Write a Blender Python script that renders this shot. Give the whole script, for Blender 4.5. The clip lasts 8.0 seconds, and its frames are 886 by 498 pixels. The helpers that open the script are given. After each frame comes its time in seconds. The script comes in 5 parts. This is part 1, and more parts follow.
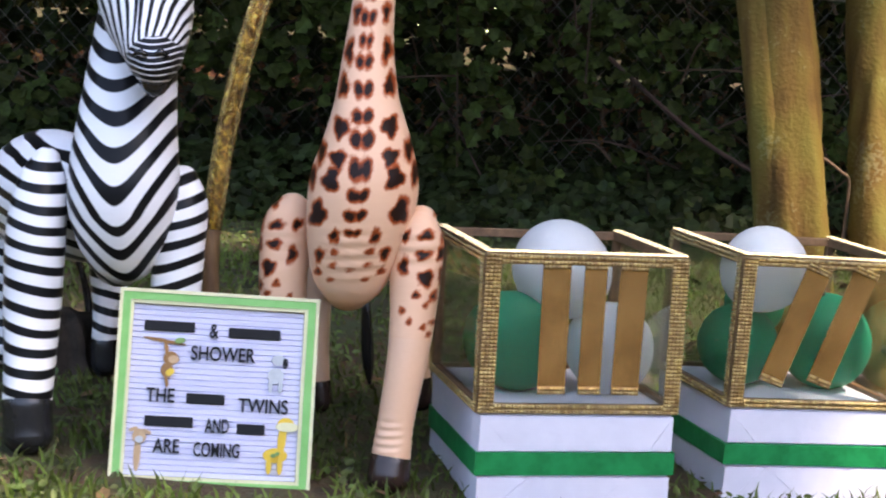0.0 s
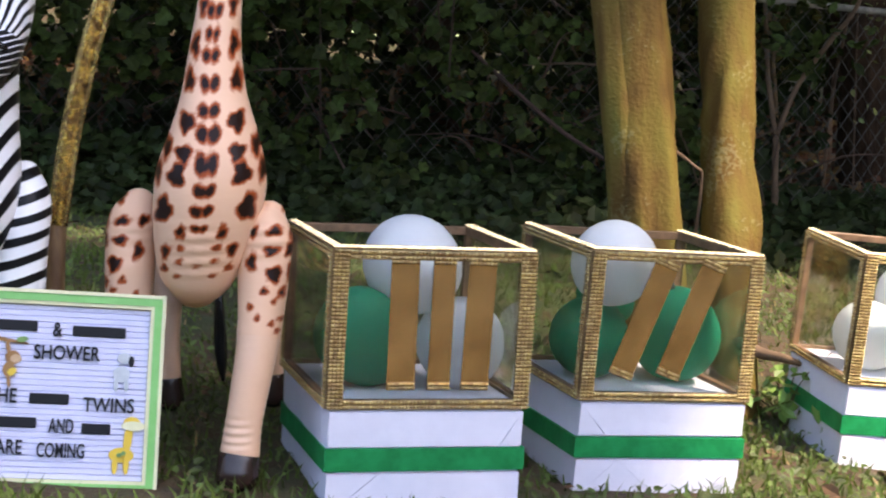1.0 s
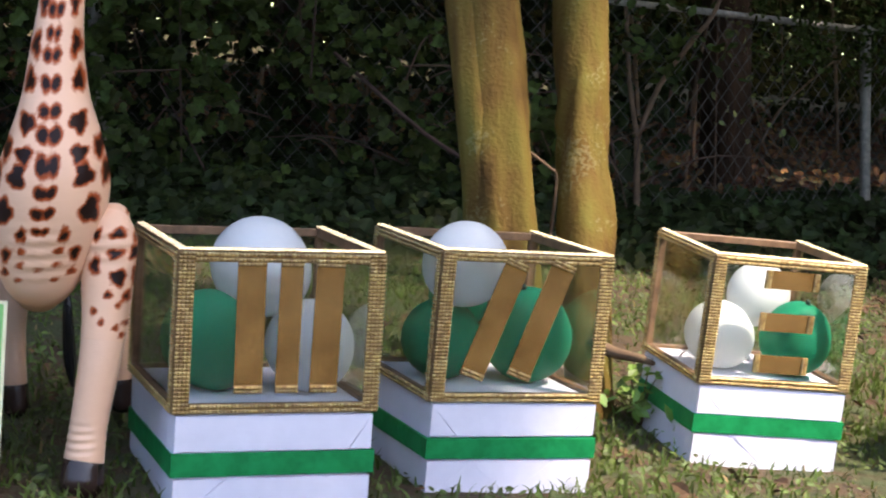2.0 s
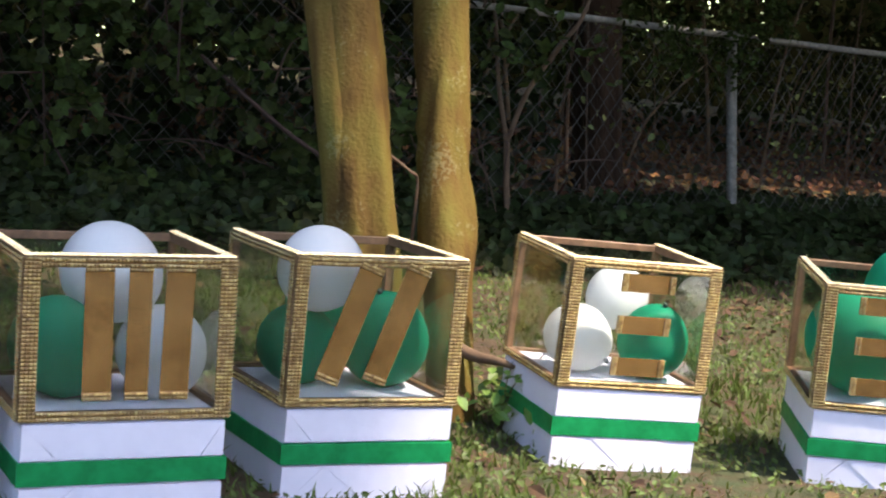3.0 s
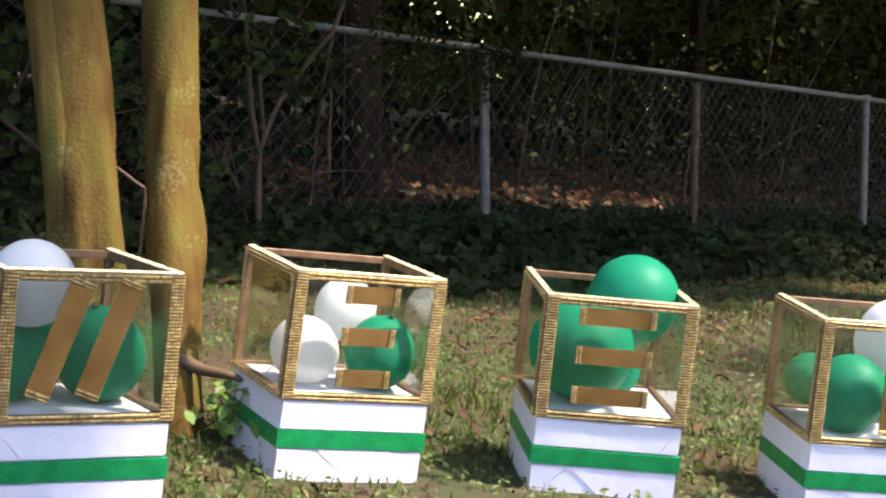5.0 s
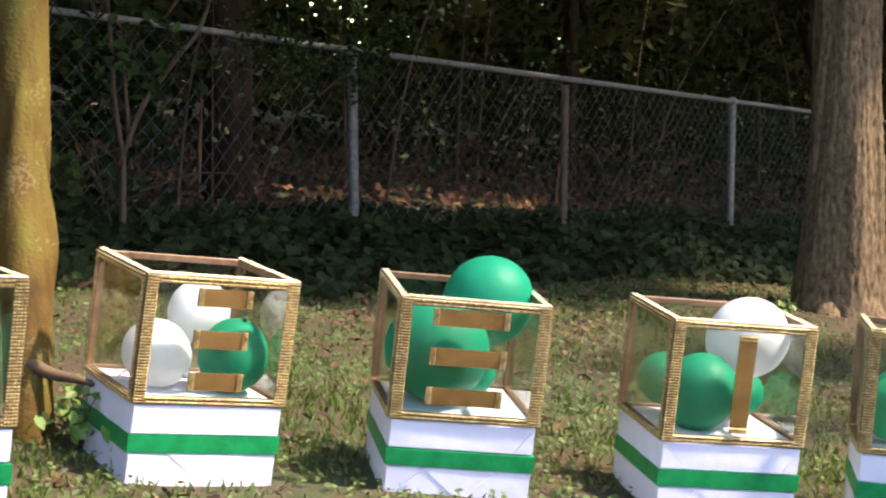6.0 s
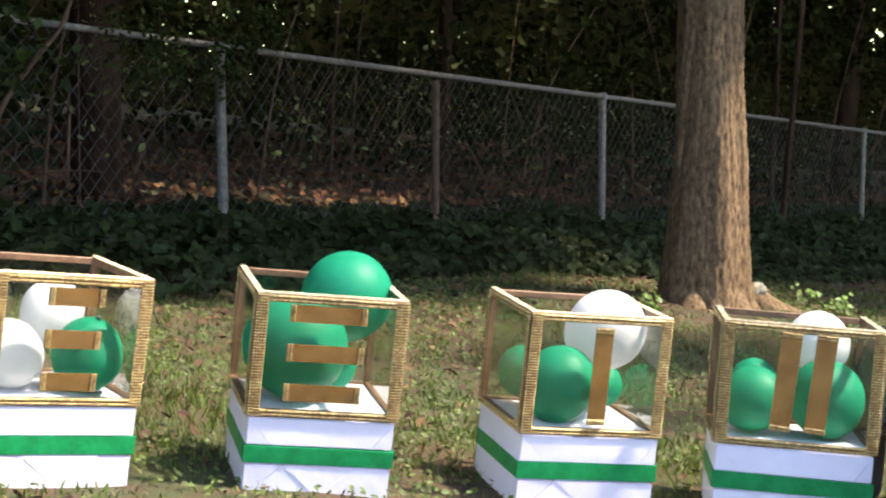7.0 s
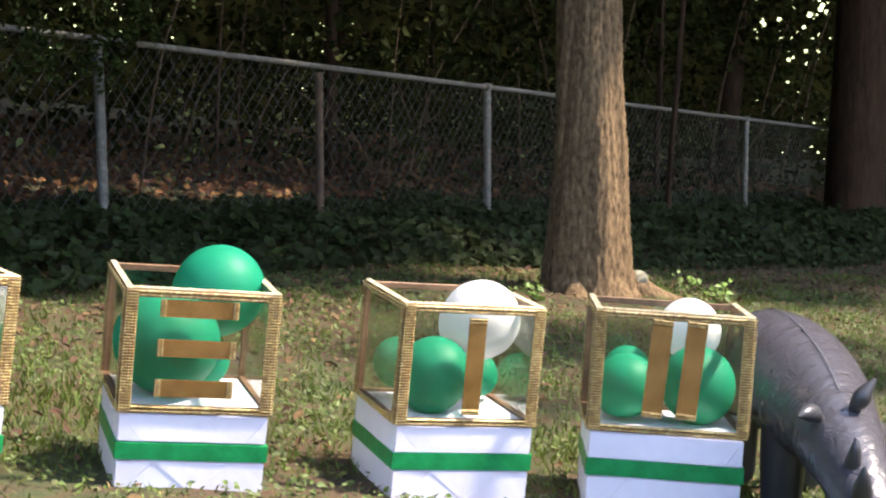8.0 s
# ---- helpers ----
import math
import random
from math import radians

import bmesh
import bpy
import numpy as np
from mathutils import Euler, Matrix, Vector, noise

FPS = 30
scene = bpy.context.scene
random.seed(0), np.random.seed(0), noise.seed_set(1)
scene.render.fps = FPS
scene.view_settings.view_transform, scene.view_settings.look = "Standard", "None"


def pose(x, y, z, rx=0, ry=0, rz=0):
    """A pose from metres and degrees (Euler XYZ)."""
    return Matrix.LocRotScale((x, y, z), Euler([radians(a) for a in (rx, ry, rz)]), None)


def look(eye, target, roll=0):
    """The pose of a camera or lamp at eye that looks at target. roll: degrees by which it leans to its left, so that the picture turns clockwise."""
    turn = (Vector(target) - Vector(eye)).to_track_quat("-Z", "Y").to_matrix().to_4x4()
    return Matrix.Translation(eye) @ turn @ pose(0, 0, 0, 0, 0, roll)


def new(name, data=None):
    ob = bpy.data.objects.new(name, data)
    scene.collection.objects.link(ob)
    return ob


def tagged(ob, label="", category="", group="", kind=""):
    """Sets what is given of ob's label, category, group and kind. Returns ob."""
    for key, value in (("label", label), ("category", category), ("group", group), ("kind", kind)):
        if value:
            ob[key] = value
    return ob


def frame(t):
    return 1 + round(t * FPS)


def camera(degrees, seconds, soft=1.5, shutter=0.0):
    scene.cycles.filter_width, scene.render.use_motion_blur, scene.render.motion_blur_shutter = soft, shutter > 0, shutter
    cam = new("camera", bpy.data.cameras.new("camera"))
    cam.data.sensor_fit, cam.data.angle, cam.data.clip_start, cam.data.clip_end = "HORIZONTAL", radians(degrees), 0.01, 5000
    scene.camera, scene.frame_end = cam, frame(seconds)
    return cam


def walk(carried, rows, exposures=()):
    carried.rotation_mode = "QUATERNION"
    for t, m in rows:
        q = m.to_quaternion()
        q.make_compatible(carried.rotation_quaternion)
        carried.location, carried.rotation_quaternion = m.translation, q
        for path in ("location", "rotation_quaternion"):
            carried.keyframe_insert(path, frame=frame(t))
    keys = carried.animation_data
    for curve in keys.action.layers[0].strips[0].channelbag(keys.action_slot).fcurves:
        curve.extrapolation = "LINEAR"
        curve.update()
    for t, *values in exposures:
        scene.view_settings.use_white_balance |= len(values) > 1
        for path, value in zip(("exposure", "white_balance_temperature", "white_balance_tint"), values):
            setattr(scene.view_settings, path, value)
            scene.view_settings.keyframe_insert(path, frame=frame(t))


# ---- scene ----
cam = camera(29.19, 8.0, soft=2.0, shutter=0.3)
# seconds, eye x y z, turn x y z
PATH = [
    (0.0, 0.0002, 0.0000, 0.7502, 81.225, 1.583, -0.000),
    (0.5, 0.0208, 0.0071, 0.7492, 81.033, 1.443, -2.052),
    (1.0, 0.0401, 0.0116, 0.7517, 80.863, 1.190, -4.167),
    (1.5, 0.0598, 0.0165, 0.7489, 80.859, 1.025, -6.298),
    (3.0, 0.1232, 0.0216, 0.7461, 80.959, 0.390, -12.338),
    (3.5, 0.1463, 0.0216, 0.7461, 81.037, 0.139, -14.237),
    (4.0, 0.1712, 0.0141, 0.7498, 81.103, -0.137, -16.048),
    (4.5, 0.1957, 0.0021, 0.7533, 81.180, -0.314, -17.819),
    (6.0, 0.2716, -0.0281, 0.7526, 81.383, -0.816, -23.659),
    (6.5, 0.2957, -0.0368, 0.7513, 81.380, -0.875, -25.668),
    (7.0, 0.3181, -0.0459, 0.7497, 81.328, -0.851, -27.660),
    (7.5, 0.3361, -0.0542, 0.7494, 81.225, -0.761, -29.562),
    (8.0, 0.3577, -0.0652, 0.7506, 81.083, -0.668, -31.288),
]
EXPOSURE = [(0.0, 2.5, 7500, 18), (3.0, 2.3, 7000, 15), (6.0, 2.46, 7050, 16), (8.0, 2.6, 7100, 16)]
walk(cam, [(t, pose(x, y, z, rx, ry, rz)) for t, x, y, z, rx, ry, rz in PATH], EXPOSURE)

# ---- world, sun, exposure ----
world = bpy.data.worlds.new("sky")
scene.world = world
world.use_nodes = True
wn = world.node_tree
sky = wn.nodes.new("ShaderNodeTexSky")
sky.sky_type = "NISHITA"
sky.sun_disc = False
SUN_UP, SUN_AZ = 54.0, 116.0     # degrees above the ground; from +y towards +x
sky.sun_elevation = radians(SUN_UP)
sky.sun_rotation = radians(SUN_AZ)
wn.links.new(sky.outputs[0], wn.nodes["Background"].inputs[0])
wn.nodes["Background"].inputs[1].default_value = 0.15
sun = new("sun", bpy.data.lights.new("sun", "SUN"))
sun.data.energy, sun.data.angle, sun.data.color = 2.2, radians(3.0), (1.0, 0.94, 0.84)
sd = Vector((math.sin(radians(SUN_AZ)) * math.cos(radians(SUN_UP)), math.cos(radians(SUN_AZ)) * math.cos(radians(SUN_UP)), math.sin(radians(SUN_UP))))
sun.matrix_world = look(sd * 30, (0, 0, 0))


# ---- materials ----
def mat(name, base, dark=None, rough=0.6, metal=0.0, scale=20.0, fine=120.0, bump=0.2, coat=0.0, sheen=0.0, trans=0.0, obj_var=0.0, isl_var=0.0, stretch=(1, 1, 1), sub=0.0, spec=0.5):
    """Two-scale noise between base and dark, with fine bump; varied per object or per island."""
    m = bpy.data.materials.new(name)
    m.use_nodes = True
    n, l = m.node_tree.nodes, m.node_tree.links
    b = n["Principled BSDF"]
    dark = dark or tuple(c * 0.7 for c in base)
    tc, mp = n.new("ShaderNodeTexCoord"), n.new("ShaderNodeMapping")
    mp.inputs["Scale"].default_value = stretch
    l.new(tc.outputs["Object"], mp.inputs["Vector"])
    big, small = n.new("ShaderNodeTexNoise"), n.new("ShaderNodeTexNoise")
    big.inputs["Scale"].default_value, small.inputs["Scale"].default_value = scale, fine
    big.inputs["Detail"].default_value = small.inputs["Detail"].default_value = 4
    for k in (big, small):
        l.new(mp.outputs[0], k.inputs["Vector"])
    add = n.new("ShaderNodeMath")
    add.operation = "MULTIPLY_ADD"
    l.new(small.outputs[0], add.inputs[0])
    add.inputs[1].default_value = 0.45
    l.new(big.outputs[0], add.inputs[2])
    ramp = n.new("ShaderNodeValToRGB")
    ramp.color_ramp.elements[0].position, ramp.color_ramp.elements[1].position = 0.5, 0.95
    ramp.color_ramp.elements[0].color, ramp.color_ramp.elements[1].color = (*dark, 1), (*base, 1)
    l.new(add.outputs[0], ramp.inputs[0])
    col = ramp.outputs[0]
    if obj_var or isl_var:
        src = n.new("ShaderNodeObjectInfo").outputs["Random"] if obj_var else n.new("ShaderNodeNewGeometry").outputs["Random Per Island"]
        v = obj_var or isl_var
        mr = n.new("ShaderNodeMapRange")
        mr.inputs[3].default_value, mr.inputs[4].default_value = 1 - v, 1 + v
        l.new(src, mr.inputs[0])
        hsv = n.new("ShaderNodeHueSaturation")
        hr = n.new("ShaderNodeMapRange")
        hr.inputs[3].default_value, hr.inputs[4].default_value = 0.5 - 0.05 * v, 0.5 + 0.05 * v
        l.new(src, hr.inputs[0])
        l.new(hr.outputs[0], hsv.inputs["Hue"])
        l.new(mr.outputs[0], hsv.inputs["Value"])
        l.new(col, hsv.inputs["Color"])
        col = hsv.outputs[0]
    l.new(col, b.inputs["Base Color"])
    b.inputs["Roughness"].default_value, b.inputs["Metallic"].default_value = rough, metal
    b.inputs["Coat Weight"].default_value, b.inputs["Sheen Weight"].default_value = coat, sheen
    b.inputs["Specular IOR Level"].default_value = spec
    b.inputs["Subsurface Weight"].default_value = sub
    if sub:
        b.inputs["Subsurface Radius"].default_value = (0.02, 0.02, 0.02)
        b.inputs["Subsurface Scale"].default_value = 0.5
    if bump:
        bp = n.new("ShaderNodeBump")
        bp.inputs["Strength"].default_value, bp.inputs["Distance"].default_value = bump, 0.004
        l.new(add.outputs[0], bp.inputs["Height"])
        l.new(bp.outputs[0], b.inputs["Normal"])
    if trans:
        tr, mx = n.new("ShaderNodeBsdfTranslucent"), n.new("ShaderNodeMixShader")
        l.new(col, tr.inputs[0])
        mx.inputs[0].default_value = trans
        l.new(b.outputs[0], mx.inputs[1])
        l.new(tr.outputs[0], mx.inputs[2])
        l.new(mx.outputs[0], n["Material Output"].inputs[0])
    return m


def node(m, kind, **kw):
    k = m.node_tree.nodes.new(kind)
    for a, v in kw.items():
        k.inputs[a.replace("_", " ")].default_value = v
    return k


def calc(m, op, a, b=None):
    k = m.node_tree.nodes.new("ShaderNodeMath")
    k.operation = op
    for i, v in enumerate((a, b)):
        if v is None:
            continue
        if isinstance(v, (int, float)):
            k.inputs[i].default_value = v
        else:
            m.node_tree.links.new(v, k.inputs[i])
    return k.outputs[0]


def vinyl_base(name, rough=0.28):
    m = bpy.data.materials.new(name)
    m.use_nodes = True
    b = m.node_tree.nodes["Principled BSDF"]
    b.inputs["Roughness"].default_value, b.inputs["Specular IOR Level"].default_value = rough, 0.14
    # soft creases of inflated vinyl
    tc = node(m, "ShaderNodeTexCoord")
    mp = node(m, "ShaderNodeMapping", Scale=(6, 6, 22))
    nz = node(m, "ShaderNodeTexNoise", Scale=1.6, Detail=3.0)
    bp = node(m, "ShaderNodeBump", Strength=0.35, Distance=0.006)
    l = m.node_tree.links
    l.new(tc.outputs["Object"], mp.inputs["Vector"])
    l.new(mp.outputs[0], nz.inputs["Vector"])
    l.new(nz.outputs[0], bp.inputs["Height"])
    l.new(bp.outputs[0], b.inputs["Normal"])
    return m, b, tc


def two_tone(m, b, fac, a, c, edge=0.06, mid=None):
    r = m.node_tree.nodes.new("ShaderNodeValToRGB")
    r.color_ramp.elements[0].position, r.color_ramp.elements[1].position = 0.5 - edge, 0.5 + edge
    r.color_ramp.elements[0].color, r.color_ramp.elements[1].color = (*a, 1), (*c, 1)
    if mid:
        e = r.color_ramp.elements.new(0.5)
        e.color = (*mid, 1)
    m.node_tree.links.new(fac, r.inputs[0])
    m.node_tree.links.new(r.outputs[0], b.inputs["Base Color"])


def stripes(name, freq, chevron, centre, wob=0.35, duty=0.12):
    """Black bands on white vinyl; chevron: how far the bands rise to the sides of the centre line."""
    m, b, tc = vinyl_base(name)
    l = m.node_tree.links
    sx = node(m, "ShaderNodeSeparateXYZ")
    l.new(tc.outputs["Object"], sx.inputs[0])
    dx = calc(m, "SUBTRACT", sx.outputs[0], centre)
    # round bows on the neck, sharper ones low on the chest
    soft = calc(m, "MINIMUM", calc(m, "MAXIMUM", calc(m, "MULTIPLY", calc(m, "SUBTRACT", sx.outputs[2], 0.42), 0.02), 0.0003), 0.004)
    dx = calc(m, "SQRT", calc(m, "ADD", calc(m, "MULTIPLY", dx, dx), soft))
    nz = node(m, "ShaderNodeTexNoise", Scale=6.0, Detail=1.5)
    l.new(tc.outputs["Object"], nz.inputs["Vector"])
    ph = calc(m, "SUBTRACT", sx.outputs[2], calc(m, "MULTIPLY", dx, chevron))
    ph = calc(m, "ADD", calc(m, "MULTIPLY", ph, freq * 2 * math.pi), calc(m, "MULTIPLY", nz.outputs[0], wob * 2 * math.pi))
    fac = calc(m, "ADD", calc(m, "MULTIPLY", calc(m, "SINE", ph), 0.5), 0.5 + duty)
    two_tone(m, b, fac, (0.008, 0.008, 0.009), (0.80, 0.79, 0.80))
    return m


def face_stripes(name, freq, centre):
    m, b, tc = vinyl_base(name)
    l = m.node_tree.links
    sx = node(m, "ShaderNodeSeparateXYZ")
    l.new(tc.outputs["Object"], sx.inputs[0])
    dx = calc(m, "ABSOLUTE", calc(m, "SUBTRACT", sx.outputs[0], centre))
    nz = node(m, "ShaderNodeTexNoise", Scale=14.0, Detail=1.0)
    l.new(tc.outputs["Object"], nz.inputs["Vector"])
    # bands fan out from the nose over the brow
    fan = calc(m, "DIVIDE", dx, calc(m, "MAXIMUM", calc(m, "SUBTRACT", sx.outputs[2], 0.585), 0.03))
    ph = calc(m, "ADD", calc(m, "MULTIPLY", fan, freq), calc(m, "MULTIPLY", nz.outputs[0], 5.0))
    fac = calc(m, "ADD", calc(m, "MULTIPLY", calc(m, "SINE", ph), 0.5), 0.60)
    two_tone(m, b, fac, (0.008, 0.008, 0.009), (0.80, 0.79, 0.80))
    return m


def patches(name):
    """Dark patches with a rusty rim on peach vinyl; the mesh carries the distance to the nearest patch in metres."""
    m, b, tc = vinyl_base(name, 0.33)
    l = m.node_tree.links
    at = node(m, "ShaderNodeAttribute")
    at.attribute_name = "patch"
    nz = node(m, "ShaderNodeTexNoise", Scale=95.0, Detail=2.0)
    l.new(tc.outputs["Object"], nz.inputs["Vector"])
    d = calc(m, "ADD", at.outputs["Fac"], calc(m, "MULTIPLY", calc(m, "SUBTRACT", nz.outputs[0], 0.5), 0.006))
    fac = calc(m, "ADD", calc(m, "MULTIPLY", d, 30.0), 0.5)
    two_tone(m, b, fac, (0.018, 0.008, 0.006), (0.80, 0.49, 0.32), 0.095, (0.40, 0.075, 0.018))
    return m


def crumpled_vinyl(name, colour):
    """Glossy grey vinyl with folds running across the body."""
    m = bpy.data.materials.new(name)
    m.use_nodes = True
    l = m.node_tree.links
    b = m.node_tree.nodes["Principled BSDF"]
    b.inputs["Base Color"].default_value, b.inputs["Roughness"].default_value = (*colour, 1), 0.24
    tc = node(m, "ShaderNodeTexCoord")
    turn = node(m, "ShaderNodeMapping", Rotation=(0, 0, radians(-23)), Scale=(7, 34, 7))
    wide, fine = node(m, "ShaderNodeTexNoise", Scale=1.0, Detail=2.0), node(m, "ShaderNodeTexNoise", Scale=26.0, Detail=3.0)
    fine.inputs["Distortion"].default_value = 1.2
    l.new(tc.outputs["Object"], turn.inputs["Vector"])
    l.new(turn.outputs[0], wide.inputs["Vector"])
    l.new(tc.outputs["Object"], fine.inputs["Vector"])
    ridge = calc(m, "ABSOLUTE", calc(m, "SUBTRACT", fine.outputs[0], 0.5))
    bp = node(m, "ShaderNodeBump", Strength=0.75, Distance=0.007)
    l.new(calc(m, "SUBTRACT", wide.outputs[0], ridge), bp.inputs["Height"])
    l.new(bp.outputs[0], b.inputs["Normal"])
    return m


def mottled_bark(name):
    """Smooth bark in brown, tan and olive streaks with pale lichen specks."""
    m = bpy.data.materials.new(name)
    m.use_nodes = True
    l = m.node_tree.links
    b = m.node_tree.nodes["Principled BSDF"]
    b.inputs["Roughness"].default_value, b.inputs["Specular IOR Level"].default_value = 0.85, 0.2
    tc = node(m, "ShaderNodeTexCoord")
    mp = node(m, "ShaderNodeMapping", Scale=(1, 1, 0.22))
    l.new(tc.outputs["Object"], mp.inputs["Vector"])
    big, mid, fine = node(m, "ShaderNodeTexNoise", Scale=17.0, Detail=5.0), node(m, "ShaderNodeTexNoise", Scale=9.0, Detail=2.0), node(m, "ShaderNodeTexNoise", Scale=120.0, Detail=3.0)
    l.new(mp.outputs[0], big.inputs["Vector"])
    l.new(tc.outputs["Object"], mid.inputs["Vector"])
    l.new(tc.outputs["Object"], fine.inputs["Vector"])
    r = m.node_tree.nodes.new("ShaderNodeValToRGB")
    e = r.color_ramp.elements
    e[0].position, e[0].color = 0.32, (0.050, 0.023, 0.005, 1)
    e[1].position, e[1].color = 0.72, (0.128, 0.118, 0.021, 1)
    for at, c in ((0.45, (0.105, 0.059, 0.012, 1)), (0.56, (0.120, 0.086, 0.015, 1))):
        k = e.new(at)
        k.color = c
    l.new(calc(m, "ADD", calc(m, "MULTIPLY", big.outputs[0], 0.7), calc(m, "MULTIPLY", mid.outputs[0], 0.3)), r.inputs[0])
    speck = calc(m, "GREATER_THAN", calc(m, "MULTIPLY", fine.outputs[0], mid.outputs[0]), 0.335)
    mx = m.node_tree.nodes.new("ShaderNodeMix")
    mx.data_type = "RGBA"
    l.new(calc(m, "MULTIPLY", speck, 0.3), mx.inputs[0])
    l.new(r.outputs[0], mx.inputs[6])
    mx.inputs[7].default_value = (0.24, 0.21, 0.10, 1)
    l.new(mx.outputs[2], b.inputs["Base Color"])
    bp = node(m, "ShaderNodeBump", Strength=0.8, Distance=0.008)
    l.new(calc(m, "ADD", big.outputs[0], calc(m, "MULTIPLY", fine.outputs[0], 0.35)), bp.inputs["Height"])
    l.new(bp.outputs[0], b.inputs["Normal"])
    return m


def glass_mat(name, tint):
    m = bpy.data.materials.new(name)
    m.use_nodes = True
    n, l = m.node_tree.nodes, m.node_tree.links
    n.remove(n["Principled BSDF"])
    tr, gl, mx = n.new("ShaderNodeBsdfTransparent"), n.new("ShaderNodeBsdfGlossy"), n.new("ShaderNodeMixShader")
    tr.inputs[0].default_value = (*tint, 1)
    gl.inputs["Roughness"].default_value = 0.03
    lw, po, ma = n.new("ShaderNodeLayerWeight"), n.new("ShaderNodeMath"), n.new("ShaderNodeMath")
    lw.inputs[0].default_value = 0.5
    po.operation, ma.operation = "POWER", "MULTIPLY_ADD"
    po.inputs[1].default_value, ma.inputs[1].default_value, ma.inputs[2].default_value = 3.2, 0.65, 0.035
    l.new(lw.outputs["Facing"], po.inputs[0])
    l.new(po.outputs[0], ma.inputs[0])
    l.new(ma.outputs[0], mx.inputs[0])
    l.new(tr.outputs[0], mx.inputs[1])
    l.new(gl.outputs[0], mx.inputs[2])
    l.new(mx.outputs[0], n["Material Output"].inputs[0])
    return m


def ground_mat():
    m = bpy.data.materials.new("lawn_soil")
    m.use_nodes = True
    l = m.node_tree.links
    b = m.node_tree.nodes["Principled BSDF"]
    tc = node(m, "ShaderNodeTexCoord")
    n1, n2, n3 = node(m, "ShaderNodeTexNoise", Scale=1.3, Detail=5.0), node(m, "ShaderNodeTexNoise", Scale=16.0, Detail=8.0), node(m, "ShaderNodeTexNoise", Scale=140.0, Detail=3.0)
    for k in (n1, n2, n3):
        l.new(tc.outputs["Object"], k.inputs["Vector"])
    f = calc(m, "ADD", calc(m, "MULTIPLY", n1.outputs[0], 0.6), calc(m, "MULTIPLY", n2.outputs[0], 0.5))
    r = m.node_tree.nodes.new("ShaderNodeValToRGB")
    e = r.color_ramp.elements
    e[0].position, e[1].position = 0.38, 0.72
    e[0].color, e[1].color = (0.026, 0.019, 0.008, 1), (0.034, 0.05, 0.012, 1)
    k = e.new(0.5)
    k.color = (0.068, 0.038, 0.016, 1)
    k = e.new(0.6)
    k.color = (0.042, 0.046, 0.013, 1)
    l.new(f, r.inputs[0])
    l.new(r.outputs[0], b.inputs["Base Color"])
    b.inputs["Roughness"].default_value = 0.95
    bp = node(m, "ShaderNodeBump", Strength=0.8, Distance=0.02)
    l.new(calc(m, "ADD", n2.outputs[0], calc(m, "MULTIPLY", n3.outputs[0], 0.5)), bp.inputs["Height"])
    l.new(bp.outputs[0], b.inputs["Normal"])
    return m


def bark_mat(name, light, dark, stretch, scale, deep=0.02):
    m = mat(name, light, dark, rough=0.9, scale=scale, fine=scale * 6, bump=1.0, stretch=stretch, spec=0.2)
    for k in m.node_tree.nodes:
        if k.bl_idname == "ShaderNodeBump":
            k.inputs["Distance"].default_value = deep
    return m


M_GROUND = ground_mat()
M_GOLD = mat("gold_rhinestone", (0.96, 0.77, 0.42), (0.70, 0.53, 0.25), rough=0.27, metal=0.68, scale=60, bump=0.1, isl_var=0.28, spec=0.8)
M_GOLD_BACK = mat("gold_ribbon_backing", (0.15, 0.09, 0.03), rough=0.5, metal=0.4, bump=0.1)
M_WOOD = mat("brown_box_wood", (0.22, 0.12, 0.06), (0.11, 0.06, 0.03), rough=0.5, stretch=(1, 1, 1), scale=30, bump=0.15)
M_FOIL = mat("brushed_bronze_foil", (0.70, 0.42, 0.17), (0.36, 0.19, 0.065), rough=0.27, metal=0.8, scale=17, fine=160, bump=0.2)
M_PANE = glass_mat("clear_acrylic", (0.93, 0.95, 0.93))
M_PAPER = mat("white_wrapping_paper", (0.77, 0.76, 0.86), (0.71, 0.70, 0.80), rough=0.5, scale=9, fine=38, bump=0.45)
M_RIBBON = mat("green_satin_ribbon", (0.0, 0.27, 0.08), (0.0, 0.18, 0.05), rough=0.38, scale=22, fine=90, bump=0.35, spec=0.25)
M_GREEN = mat("green_latex", (0.0, 0.36, 0.195), (0.0, 0.32, 0.17), rough=0.5, scale=5, bump=0.0, trans=0.45, spec=0.3)
M_KNOT = mat("thick_green_latex", (0.004, 0.045, 0.03), rough=0.4, bump=0.0)
M_WHITE = mat("white_latex", (0.82, 0.83, 0.82), (0.77, 0.79, 0.79), rough=0.45, scale=5, bump=0.0, trans=0.4)
M_BARK_S = mottled_bark("smooth_mottled_bark")
M_BARK_R = bark_mat("furrowed_grey_bark", (0.235, 0.155, 0.082), (0.055, 0.034, 0.017), (1, 1, 0.5), 60, 0.006)
# bark colour darkened to carry the deep shade of the woods
M_BARK_D = bark_mat("bark_with_painted_shade", (0.07, 0.037, 0.021), (0.028, 0.016, 0.010), (1, 1, 0.25), 20)
M_VINE = mat("dry_vine_bark", (0.075, 0.038, 0.022), (0.035, 0.02, 0.012), rough=0.9, isl_var=0.3)
M_TWIG = mat("brown_twig_bark", (0.14, 0.08, 0.042), (0.07, 0.04, 0.024), rough=0.9, isl_var=0.3)
M_LEAF = mat("vine_leaf", (0.056, 0.076, 0.017), (0.022, 0.03, 0.007), rough=0.6, scale=40, bump=0.1, trans=0.3, isl_var=0.45, spec=0.12)
